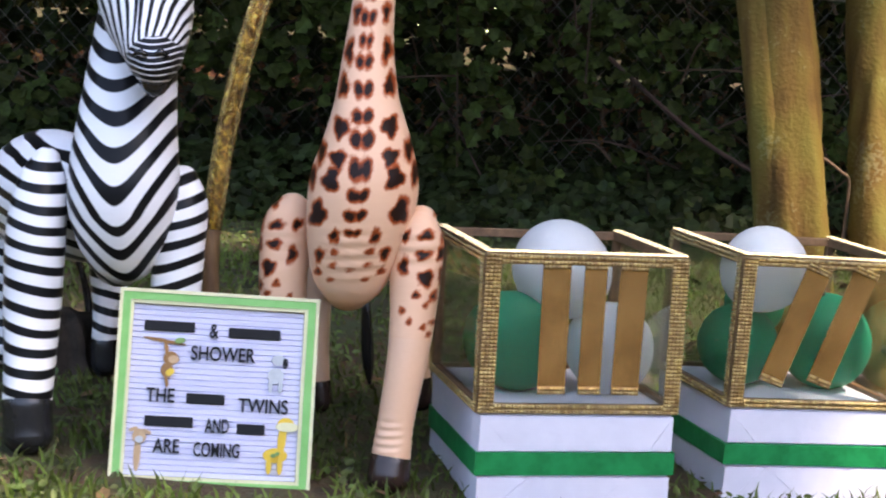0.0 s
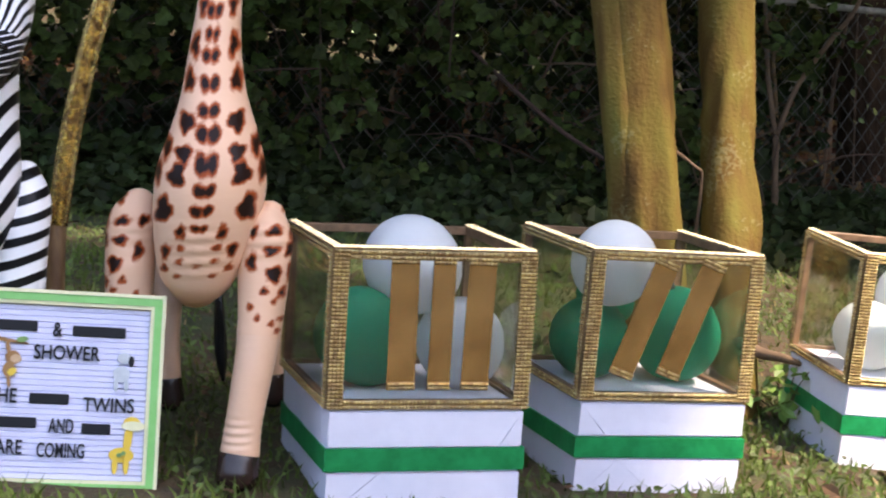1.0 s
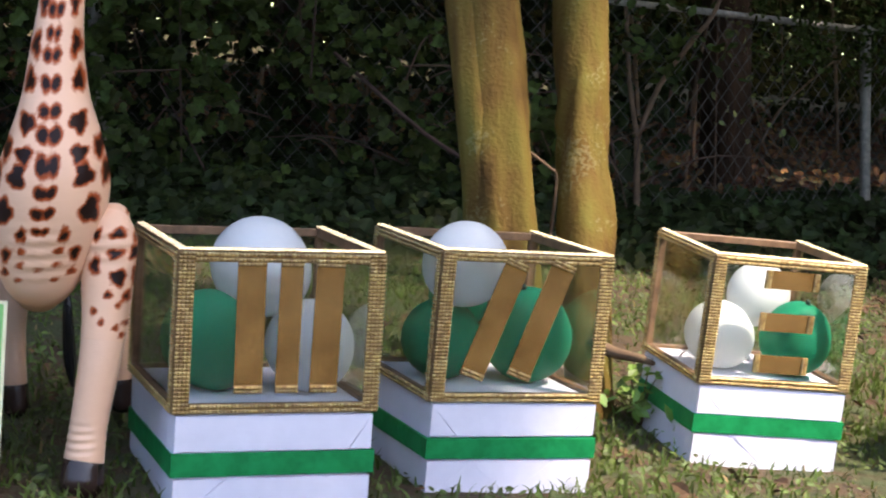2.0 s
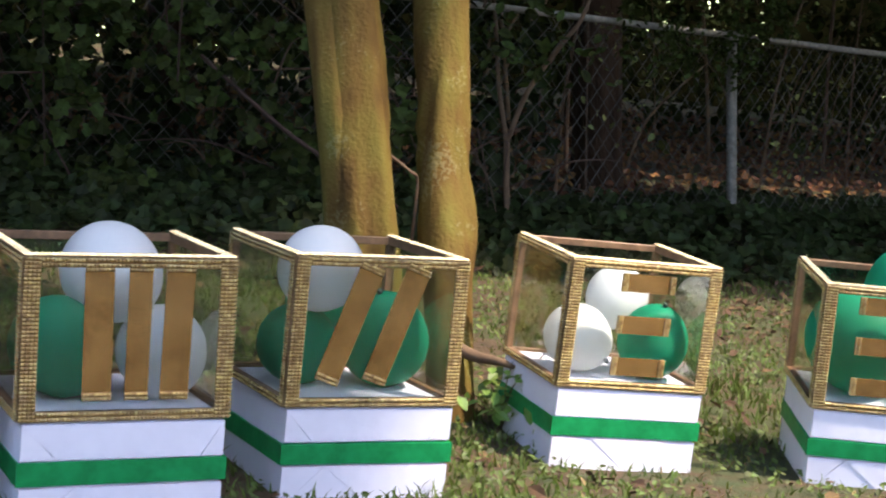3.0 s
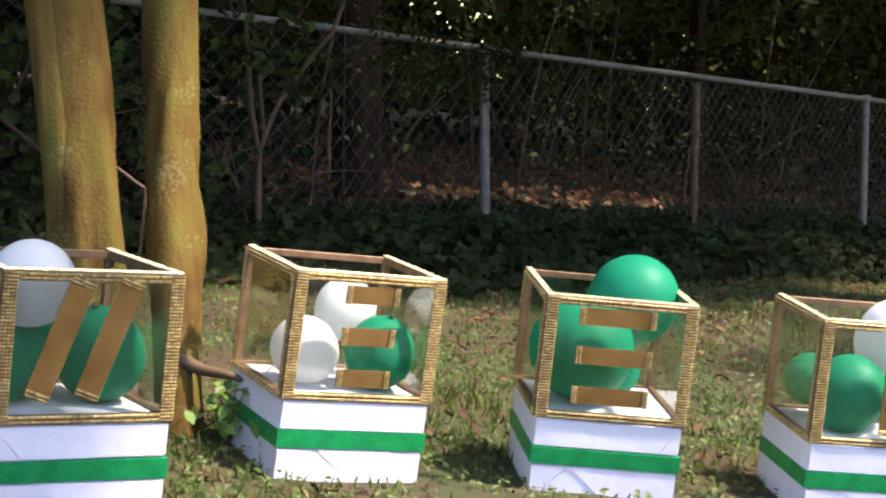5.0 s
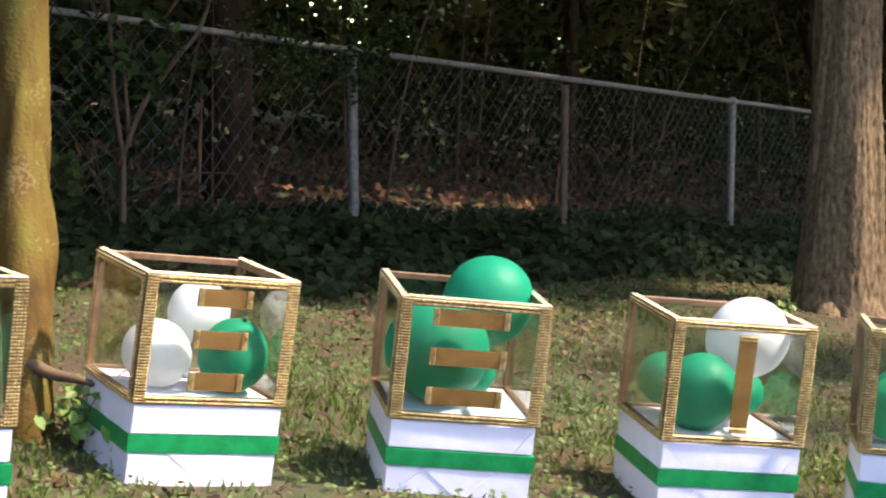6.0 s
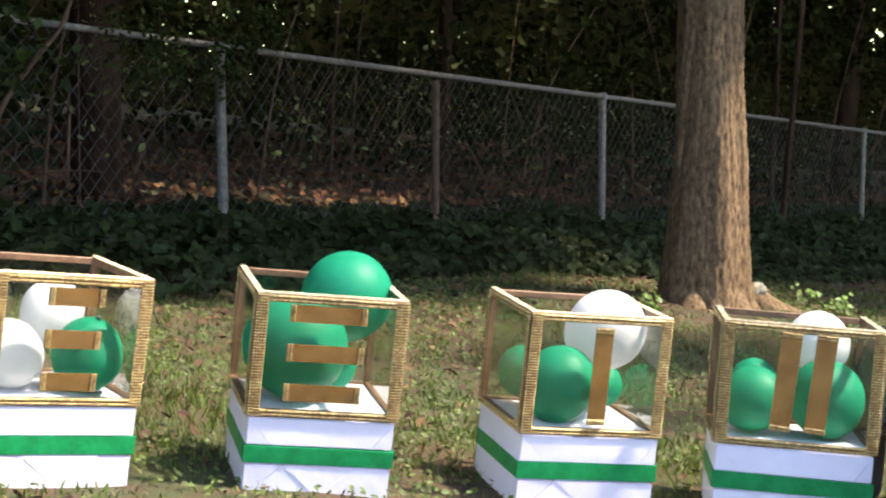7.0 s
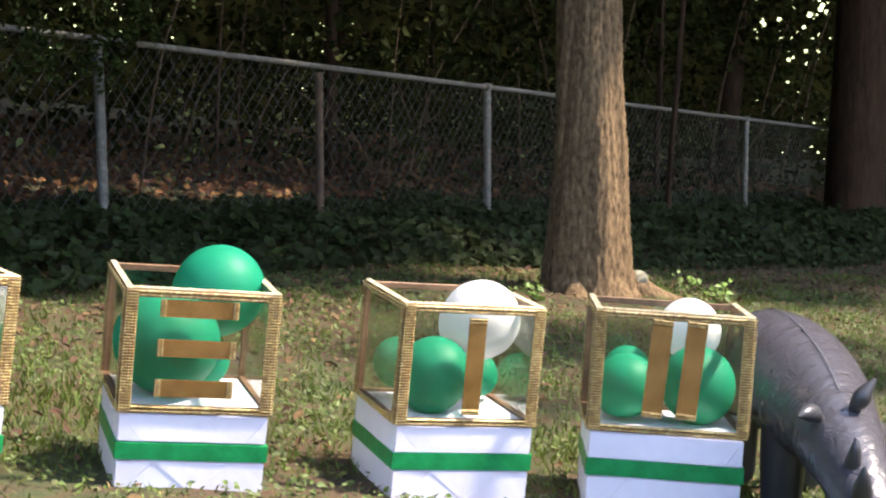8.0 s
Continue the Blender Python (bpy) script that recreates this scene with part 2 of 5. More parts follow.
M_IVY = mat("ivy_leaf", (0.030, 0.042, 0.012), (0.013, 0.019, 0.006), rough=0.55, scale=40, bump=0.1, trans=0.15, isl_var=0.5, spec=0.12)
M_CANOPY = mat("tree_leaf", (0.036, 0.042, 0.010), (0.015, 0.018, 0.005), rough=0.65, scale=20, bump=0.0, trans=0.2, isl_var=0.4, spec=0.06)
M_GRASS = mat("grass_blade", (0.115, 0.165, 0.024), (0.065, 0.095, 0.015), rough=0.6, scale=3, bump=0.0, trans=0.3, isl_var=0.4)
M_STRAW = mat("dry_grass", (0.27, 0.20, 0.075), (0.17, 0.115, 0.042), rough=0.8, scale=3, bump=0.0, isl_var=0.35)
M_DULL = mat("dull_brown_leaf", (0.105, 0.05, 0.02), (0.05, 0.024, 0.011), rough=0.9, scale=30, bump=0.1, isl_var=0.5)
M_LITTER = mat("fallen_brown_leaf", (0.17, 0.07, 0.022), (0.065, 0.028, 0.011), rough=0.9, scale=30, bump=0.1, isl_var=0.45)
M_ZINC = mat("galvanised_steel", (0.27, 0.24, 0.195), (0.13, 0.115, 0.092), rough=0.65, metal=0.1, scale=40, bump=0.1)
M_WIRE = mat("weathered_wire", (0.09, 0.08, 0.064), (0.048, 0.043, 0.034), rough=0.7, metal=0.1, bump=0.0)
M_RUST = mat("rusty_post", (0.20, 0.12, 0.07), (0.10, 0.06, 0.04), rough=0.85)
M_ZNECK = stripes("zebra_chest_bands", 27.0, 1.35, -0.478, 0.5, 0.08)
M_ZLEG = stripes("zebra_leg_bands", 34.0, 0.25, -0.5, 0.9, 0.09)
M_ZFACE = face_stripes("zebra_face_bands", 68.0, -0.432)
M_ZNOSE = stripes("zebra_muzzle_bands", 110.0, 0.9, -0.408, 4.5, -0.38)
M_BLACK = mat("black_vinyl", (0.018, 0.018, 0.02), rough=0.22, scale=12, bump=0.25)
M_GSPOT = patches("giraffe_patches")
M_PEACH = mat("peach_vinyl", (0.80, 0.49, 0.32), (0.75, 0.45, 0.29), rough=0.33, scale=8, bump=0.25)
M_HOOF = mat("dark_brown_vinyl", (0.035, 0.018, 0.014), rough=0.25, bump=0.2)
M_RHINO = crumpled_vinyl("grey_vinyl", (0.062, 0.060, 0.070))
M_RDARK = mat("dark_grey_vinyl", (0.05, 0.05, 0.055), rough=0.32, bump=0.3)
M_SEAM = mat("grey_vinyl_seam", (0.16, 0.16, 0.18), rough=0.4, bump=0.1)
M_FELT = mat("pale_lilac_felt", (0.70, 0.70, 0.85), (0.64, 0.64, 0.80), rough=0.95, fine=400, bump=0.2)
M_FRGREEN = mat("light_green_paint", (0.22, 0.55, 0.16), (0.16, 0.46, 0.11), rough=0.5, scale=20, bump=0.15)
M_CREAM = mat("cream_paint", (0.74, 0.72, 0.45), (0.66, 0.62, 0.36), rough=0.5, bump=0.1)
M_LETTER = mat("black_plastic", (0.012, 0.012, 0.014), rough=0.5, bump=0.0, spec=0.2)
M_YELLOW = mat("yellow_card", (0.75, 0.52, 0.05), (0.70, 0.45, 0.04), rough=0.6, bump=0.05)
M_BROWNC = mat("brown_card", (0.32, 0.16, 0.05), rough=0.6, bump=0.05)
M_GREYC = mat("pale_grey_card", (0.55, 0.58, 0.60), (0.40, 0.44, 0.46), rough=0.6, scale=90, bump=0.05)
M_TANC = mat("tan_card", (0.60, 0.42, 0.24), (0.45, 0.28, 0.15), rough=0.6, scale=90, bump=0.05)
M_LEAFC = mat("green_card", (0.20, 0.35, 0.10), rough=0.6, bump=0.05)
M_STUMP = mat("charred_stump_bark", (0.06, 0.045, 0.035), (0.02, 0.016, 0.013), rough=0.95, scale=18, bump=1.0)


def backdrop_mat():
    """Far woods as pure emission: near-black foliage, painted bright gaps of sky and sunlit leaves."""
    m = bpy.data.materials.new("glowing_painted_woods")
    m.use_nodes = True
    n, l = m.node_tree.nodes, m.node_tree.links
    n.remove(n["Principled BSDF"])
    tc = node(m, "ShaderNodeTexCoord")
    big, vo = node(m, "ShaderNodeTexNoise", Scale=0.33, Detail=4.0), node(m, "ShaderNodeTexVoronoi", Scale=8.5)
    for k in (big, vo):
        l.new(tc.outputs["Object"], k.inputs["Vector"])
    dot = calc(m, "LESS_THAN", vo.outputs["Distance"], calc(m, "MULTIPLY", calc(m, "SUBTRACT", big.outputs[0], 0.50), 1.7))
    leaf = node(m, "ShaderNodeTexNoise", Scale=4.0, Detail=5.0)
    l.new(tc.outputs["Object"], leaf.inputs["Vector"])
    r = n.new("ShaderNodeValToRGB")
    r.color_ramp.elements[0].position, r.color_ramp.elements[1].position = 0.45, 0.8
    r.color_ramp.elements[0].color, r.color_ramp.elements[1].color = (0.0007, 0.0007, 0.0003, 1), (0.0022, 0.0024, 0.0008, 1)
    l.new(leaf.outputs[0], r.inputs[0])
    mx = n.new("ShaderNodeMix")
    mx.data_type = "RGBA"
    l.new(dot, mx.inputs[0])
    l.new(r.outputs[0], mx.inputs[6])
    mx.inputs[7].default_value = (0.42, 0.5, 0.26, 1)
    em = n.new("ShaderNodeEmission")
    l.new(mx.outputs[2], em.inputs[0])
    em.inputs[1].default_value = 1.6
    l.new(em.outputs[0], n["Material Output"].inputs[0])
    return m


M_FAR_GLOW = backdrop_mat()


# ---- mesh helpers ----
def link(name, verts, faces, material, parent=None, label="", smooth=False, mats=None, idx=None):
    me = bpy.data.meshes.new(name)
    me.from_pydata([tuple(v) for v in verts], [], [tuple(int(i) for i in q) for q in faces])
    for k in (mats or [material]):
        me.materials.append(k)
    if idx is not None:
        me.polygons.foreach_set("material_index", np.asarray(idx, dtype=np.int32))
    if smooth:
        me.polygons.foreach_set("use_smooth", np.ones(len(me.polygons), dtype=bool))
    me.update()
    ob = new(name, me)
    if parent is not None:
        ob.parent = parent
    if label:
        ob["label"] = label
    return ob


def part(name, bm, material, parent=None, label="", smooth=False):
    me = bpy.data.meshes.new(name)
    bm.to_mesh(me)
    bm.free()
    me.materials.append(material)
    if smooth:
        me.polygons.foreach_set("use_smooth", np.ones(len(me.polygons), dtype=bool))
    ob = new(name, me)
    if parent is not None:
        ob.parent = parent
    if label:
        ob["label"] = label
    return ob


def thing(name, m, label, category, group="", kind=""):
    e = new(name)
    e.empty_display_size = 0.05
    e.matrix_world = m
    return tagged(e, label, category, group, kind)


def box_bm(x0, x1, y0, y1, z0, z1, bevel=0.0, seg=1):
    bm = bmesh.new()
    bmesh.ops.create_cube(bm, size=1, matrix=Matrix.LocRotScale(((x0 + x1) / 2, (y0 + y1) / 2, (z0 + z1) / 2), None, (x1 - x0, y1 - y0, z1 - z0)))
    if bevel:
        bmesh.ops.bevel(bm, geom=bm.edges[:], offset=bevel, segments=seg, affect="EDGES", profile=0.5)
    return bm


def tube(pts, seg=14, cap=True, squash=1.0, steps=4):
    """Rings round a line of (x, y, z, r), smoothed between the given stations; rounded at its ends."""
    p = np.array(pts, float)
    n = len(p)
    out = []
    for i in range(n - 1):
        p0, p1, p2, p3 = p[max(i - 1, 0)], p[i], p[i + 1], p[min(i + 2, n - 1)]
        for t in np.linspace(0, 1, steps + 1)[:-1]:
            out.append(0.5 * (2 * p1 + (p2 - p0) * t + (2 * p0 - 5 * p1 + 4 * p2 - p3) * t * t + (3 * p1 - p0 - 3 * p2 + p3) * t ** 3))
    out.append(p[-1])
    q = np.array(out)
    if cap:
        d0, d1 = q[0, :3] - q[1, :3], q[-1, :3] - q[-2, :3]
        d0, d1 = d0 / (np.linalg.norm(d0) + 1e-9), d1 / (np.linalg.norm(d1) + 1e-9)
        a = [np.r_[q[0, :3] + d0 * q[0, 3] * 0.8 * math.sin(u), q[0, 3] * math.cos(u)] for u in (1.5, 1.2, 0.8, 0.4)]
        b = [np.r_[q[-1, :3] + d1 * q[-1, 3] * 0.8 * math.sin(u), q[-1, 3] * math.cos(u)] for u in (0.4, 0.8, 1.2, 1.5)]
        q = np.vstack([a, q, b])
    verts, faces = [], []
    ref = Vector((1, 0, 0))
    for i in range(len(q)):
        d = Vector(q[min(i + 1, len(q) - 1), :3] - q[max(i - 1, 0), :3]).normalized()
        u = (ref - d * ref.dot(d))
        u = u.normalized() if u.length > 1e-4 else Vector((0, 1, 0))
        w = d.cross(u)
        ref = u
        for k in range(seg):
            a = 2 * math.pi * k / seg
            verts.append(Vector(q[i, :3]) + (u * math.cos(a) + w * math.sin(a) * squash) * max(q[i, 3], 1e-4))
    for i in range(len(q) - 1):
        for k in range(seg):
            faces.append((i * seg + k, i * seg + (k + 1) % seg, (i + 1) * seg + (k + 1) % seg, (i + 1) * seg + k))
    faces.append(tuple(range(seg - 1, -1, -1)))
    faces.append(tuple(len(verts) - seg + k for k in range(seg)))
    return verts, faces


def merged(name, pieces, mats, label, category, kind="", smooth=True):
    """One mesh out of several rounded bodies, each with its own material."""
    V, F, K = [], [], []
    for (v, f), k in pieces:
        o = len(V)
        V += v
        F += [tuple(i + o for i in q) for q in f]
        K += [k] * len(f)
    return tagged(link(name, V, F, None, smooth=smooth, mats=mats, idx=K), label, category, kind=kind)


def g(x, y):
    """Height of the sloping lawn."""
    z = 0.002 - 0.14 * x + 0.03 * max(0.0, x - 2.2) + 0.10 * math.exp(-((x - 4.25) ** 2 + (y - 5.3) ** 2) / 0.8)
    z -= 0.02 * math.exp(-((x - 1.12) ** 2 + (y - 3.05) ** 2) / 0.08)
    return z + 0.008 * noise.noise(Vector((x * 2.1, y * 2.1, 0))) + 0.004 * noise.noise(Vector((x * 9, y * 9, 3)))


FOOT = ((0.180, 2.424, 12.2, 0.306, 0.32), (0.570, 2.624, 14.7, 0.302, 0.289), (1.122, 2.974, 5.3, 0.304, 0.284), (1.612, 2.901, -14.6, 0.297, 0.303), (2.156, 2.788, -13.1, 0.303, 0.296), (2.510, 2.575, -33.6, 0.325, 0.298))


def free(x, y, m=0.004):
    """Which of these spots of the lawn are not under a gift box or just before the letter board."""
    ok = np.ones(len(x), dtype=bool)
    for px, py, a, w, d in FOOT:
        c, s = math.cos(radians(a)), math.sin(radians(a))
        u, v = (x - px) * c + (y - py) * s, -(x - px) * s + (y - py) * c
        ok &= ~((np.abs(u) < w / 2 + m) & (v > -m) & (v < d + m))
    return ok & ~((x > -0.54) & (x < -0.18) & (y < 2.42) & (y > 2.31))


def leaves(name, pos, size, nrm, material, shape, parent=None, rng=None):
    """Many small folded leaves as one mesh. pos (n,3), size (n,), nrm (n,3) rough facing."""
    rng = rng or np.random.default_rng(1)
    n = len(pos)
    nrm = nrm / np.linalg.norm(nrm, axis=1)[:, None]
    t = rng.normal(size=(n, 3))
    t -= (t * nrm).sum(1)[:, None] * nrm
    t /= np.linalg.norm(t, axis=1)[:, None]
    s = np.cross(nrm, t)
    sh = np.array(shape)
    V = pos[:, None, :] + size[:, None, None] * (sh[None, :, 0:1] * s[:, None] + sh[None, :, 1:2] * t[:, None] + sh[None, :, 2:3] * nrm[:, None])
    k = len(sh)
    half = (k - 2) // 2
    right = [0] + list(range(1, half + 1)) + [k - 1]
    left = [0, k - 1] + list(range(k - 2, half, -1))
    F = np.concatenate([np.array(right)[None] + k * np.arange(n)[:, None], np.array(left)[None] + k * np.arange(n)[:, None]])
    return link(name, V.reshape(-1, 3), F, material, parent)


# leaf outlines: stalk, right rim, left rim (mirrored), tip
IVY = [(0, 0, 0), (0.48, 0.05, 0.10), (0.30, 0.40, 0.06), (0.42, 0.62, 0.06), (-0.48, 0.05, 0.10), (-0.30, 0.40, 0.06), (-0.42, 0.62, 0.06), (0, 1.0, -0.05)]
OVAL = [(0, 0, 0), (0.26, 0.25, 0.06), (0.28, 0.6, 0.05), (-0.26, 0.25, 0.06), (-0.28, 0.6, 0.05), (0, 1.0, -0.04)]


# ---- ground ----
def ground():
    xs = np.concatenate([[-60, -30, -15, -8], np.linspace(-4, 8, 151), [10, 14, 20, 35, 70]])
    ys = np.concatenate([[-60, -20, -6, -2, 0], np.linspace(1, 10, 113), [12, 16, 24, 40, 80]])
    V = []
    for y in ys:
        for x in xs:
            xc = min(max(x, -5), 14)
            V.append((x, y, g(xc, y)))
    w = len(xs)
    F = [(j * w + i, j * w + i + 1, (j + 1) * w + i + 1, (j + 1) * w + i) for j in range(len(ys) - 1) for i in range(w - 1)]
    return tagged(link("ground", V, F, M_GROUND, smooth=True), "sloping shaded lawn of thin grass and bare soil", "ground", kind="structure")


ground()


# ---- far woods ----
def backdrop():
    V, F = [], []
    n = 40
    for i in range(n + 1):
        a = radians(-75 + 180 * i / n)
        # raised far above the view to block sky light over the woods
        V += [(24 * math.sin(a), 24 * math.cos(a), -8), (24 * math.sin(a), 24 * math.cos(a), 24)]
    F = [(2 * i, 2 * i + 1, 2 * i + 3, 2 * i + 2) for i in range(n)]
    return tagged(link("backdrop", V, F, M_FAR_GLOW), "glowing backdrop painted as dark distant woods with bright gaps between leaves", "woods", kind="structure")


backdrop()


def rear_sky_blocker():
    """Unseen belt added to close the garden behind the camera and block low sky."""
    V, F = [], []
    n = 48
    for i in range(n + 1):
        a = radians(95 + 200 * i / n)
        for z, r in ((-3, 9), (1.6, 9.2), (3.4 + 0.6 * noise.noise(Vector((i * 0.7, 0, 0))), 9.8)):
            V.append((r * math.sin(a), r * math.cos(a) + 1, z))
    F = [(3 * i + j, 3 * i + j + 1, 3 * i + j + 4, 3 * i + j + 3) for i in range(n) for j in (0, 1)]
    tagged(link("unseen_rear_belt", V, F, M_IVY), "unseen dark belt added behind the camera to block low sky", "trees", kind="structure")


rear_sky_blocker()


# ---- fence ----
def fence_y(x):
    return 6.71 + 0.516 * (x - 2.81) if x > 1.9 else 6.24 + 0.12 * (x - 1.9)


def fence_top(x):
    return 0.503 - 0.1205 * (x - 2.81)


def cyl(name, p, q, r, material, parent, label="", seg=12):
    v, f = tube([(*p, r), (*((np.array(p) + np.array(q)) / 2), r), (*q, r)], seg, cap=False)
    return link(name, v, f, material, parent, label, smooth=True)


def fence():
    f = thing("chain_link_fence", pose(0, 0, 0), "low galvanised chain-link fence on a slope above ivy", "fence")
    for x in (-3.2, -0.25, 2.81, 5.68, 9.3):
        y = fence_y(x)
        cyl("post", (x + 0.02, y, g(x, y) - 0.1), (x, y, fence_top(x) - 0.005), 0.022, M_ZINC, f)
        v, q = tube([(x, y, fence_top(x) - 0.02, 0.026), (x, y, fence_top(x) + 0.01, 0.027), (x, y, fence_top(x) + 0.022, 0.014)], 12, cap=False)
        link("post_cap", v, q, M_ZINC, f, smooth=True)
    for a, b in ((-3.2, 1.9), (1.9, 5.68), (5.68, 11.5)):
        cyl("top_rail", (a, fence_y(a), fence_top(a)), (b, fence_y(b), fence_top(b)), 0.0135, M_ZINC, f)
    # diagonal wires, woven as two families
    V, F = [], []
    for a, b in ((-3.2, 1.9), (1.9, 11.5)):
        L = math.hypot(b - a, fence_y(b) - fence_y(a))
        H, pitch, r = 0.86, 0.072, 0.0016

        def at(s, h, off):
            x = a + (b - a) * s / L
            return Vector((x, fence_y(x) + off, fence_top(x) - H + h - 0.01))
        k = -int(H / pitch) - 1
        while k * pitch < L:
            for sgn in (1, -1):
                s0 = k * pitch
                s1 = s0 + H * 0.9
                h0, h1 = (0, H) if sgn > 0 else (H, 0)
                c0, c1 = max(s0, 0), min(s1, L)
                if c1 - c0 < 0.02:
                    continue
                u0, u1 = (c0 - s0) / (s1 - s0), (c1 - s0) / (s1 - s0)
                p, q = at(c0, h0 + (h1 - h0) * u0, 0.002 * sgn), at(c1, h0 + (h1 - h0) * u1, 0.002 * sgn)
                o = len(V)
                for e in (p, q):
                    V += [e + Vector((r, -r, 0)), e + Vector((-r, -r, 0)), e + Vector((0, r * 1.2, r)), ]
                F += [(o, o + 1, o + 4, o + 3), (o + 1, o + 2, o + 5, o + 4), (o + 2, o, o + 3, o + 5)]
            k += 1
    link("wire_mesh", V, F, M_WIRE, f, "dull grey diamond wire mesh")
    return f


fence()
p2 = thing("rusty_post", pose(4.24, 7.5, -0.62), "thin rusty metal post standing behind the fence", "post")
cyl("shaft", (0.01, 0, 0), (0, 0, 0.92), 0.02, M_RUST, p2)


# ---- trees ----
def trunk(pts, name, material, parent, seg=26, rough=0.012, freq=9.0, label="", steps=5, furrow=0.0):
    v, f = tube(pts, seg, cap=False, steps=steps)
    out = []
    c = np.array(pts)[:, :2].mean(0)
    for p in v:
        d = Vector((p.x - c[0], p.y - c[1], 0))
        a = math.atan2(d.y, d.x)
        k = rough * (noise.noise(Vector((math.cos(a) * 2, math.sin(a) * 2, p.z * 1.5))) + 0.5 * noise.noise(Vector((math.cos(a) * freq, math.sin(a) * freq, p.z * 2))))
        if furrow:
            w = noise.noise(Vector((math.cos(a) * 1.7, math.sin(a) * 1.7, p.z * 5))) * 0.25
            ridge = 1 - abs(noise.noise(Vector((math.cos(a + w) * 16, math.sin(a + w) * 16, p.z * 13))) * 2.2)
            k += furrow * (ridge - 0.6 + 0.5 * noise.noise(Vector((math.cos(a) * 16, math.sin(a) * 16, p.z * 34))))
        out.append(p + d.normalized() * k)
    return link(name, out, f, material, parent, label, smooth=True)


def shade_crown(parent, centre, radii, count, size, seed, material, name="shade_crown"):
    """Leaves in many clumps inside an uneven ellipsoid, unseen and placed for shade."""
    rng = np.random.default_rng(seed)
    k = max(12, count // 60)
    c = rng.normal(size=(k, 3))
    c *= (rng.uniform(0.35, 1.0, k) / np.linalg.norm(c, axis=1))[:, None]
    c = c * np.array(radii) + np.array(centre)
    pos = c[rng.integers(0, k, count)] + rng.normal(size=(count, 3)) * np.array(radii) * 0.13
    nrm = rng.normal(size=(count, 3)) + np.array([0, -0.3, 1.0])
    return leaves(name, pos, rng.uniform(0.6, 1.2, count) * size, nrm, material, OVAL, parent, rng)


def twin_tree():
    t = thing("twin_trunk_tree", pose(0, 0, 0), "smooth-barked tree with olive-brown mottled stems growing beside each other", "tree")
    trunk([(0.697, 3.345, -0.2, 0.105), (0.695, 3.345, 0.0, 0.077), (0.690, 3.36, 0.25, 0.068), (0.683, 3.395, 0.47, 0.067), (0.670, 3.43, 0.7, 0.067), (0.622, 3.5, 1.3, 0.06), (0.6, 3.6, 2.2, 0.045)], "trunk", M_BARK_S, t, label="thick fluted stem")
    trunk([(0.648, 3.355, -0.15, 0.05), (0.644, 3.352, 0.25, 0.036), (0.628, 3.380, 0.5, 0.033), (0.614, 3.410, 0.72, 0.032), (0.58, 3.47, 1.4, 0.036), (0.45, 3.6, 2.2, 0.03)], "side_stem", M_BARK_S, t)
    trunk([(0.845, 3.27, -0.2, 0.07), (0.845, 3.28, -0.1, 0.05), (0.857, 3.34, 0.07, 0.05), (0.872, 3.42, 0.24, 0.06), (0.875, 3.46, 0.36, 0.052), (0.882, 3.5, 0.5, 0.053), (0.89, 3.545, 0.7, 0.055), (0.92, 3.65, 1.4, 0.048), (1.0, 3.8, 2.2, 0.04)], "trunk", M_BARK_S, t, label="thinner stem with a bulge")
    v, f = tube([(0.74, 3.42, 0.40, 0.004), (0.79, 3.40, 0.36, 0.0035), (0.81, 3.42, 0.33, 0.003), (0.795, 3.42, 0.2, 0.004)], 6, cap=False)
    link("twig", v, f, M_TWIG, t)
    v, f = tube([(0.85, 3.27, 0.02, 0.014), (0.885, 3.235, 0.005, 0.012), (0.925, 3.20, 0.0, 0.009), (0.95, 3.18, -0.008, 0.005)], 9)
    link("broken_branch", v, f, M_TWIG, t, smooth=True)
    # unseen leaf masses added to shade hedge, lawn and the first boxes
    shade_crown(t, (-0.2, 4.75, 1.95), (2.2, 0.6, 0.4), 2400, 0.2, 26, M_CANOPY, "added_shade_crown")
    shade_crown(t, (0.7, 4.7, 3.2), (1.9, 1.0, 0.6), 4600, 0.2, 5, M_CANOPY)
    shade_crown(t, (1.7, 2.9, 3.1), (1.2, 0.6, 0.35), 800, 0.2, 27, M_CANOPY, "added_shade_crown")
    shade_crown(t, (1.8, 1.5, 3.5), (1.15, 0.7, 0.35), 1300, 0.2, 25, M_CANOPY, "added_shade_crown")
    return t


twin_tree()


M_LICHEN = mat("pale_lichen", (0.28, 0.28, 0.21), (0.14, 0.12, 0.08), rough=0.95, scale=60, fine=260, bump=1.0)


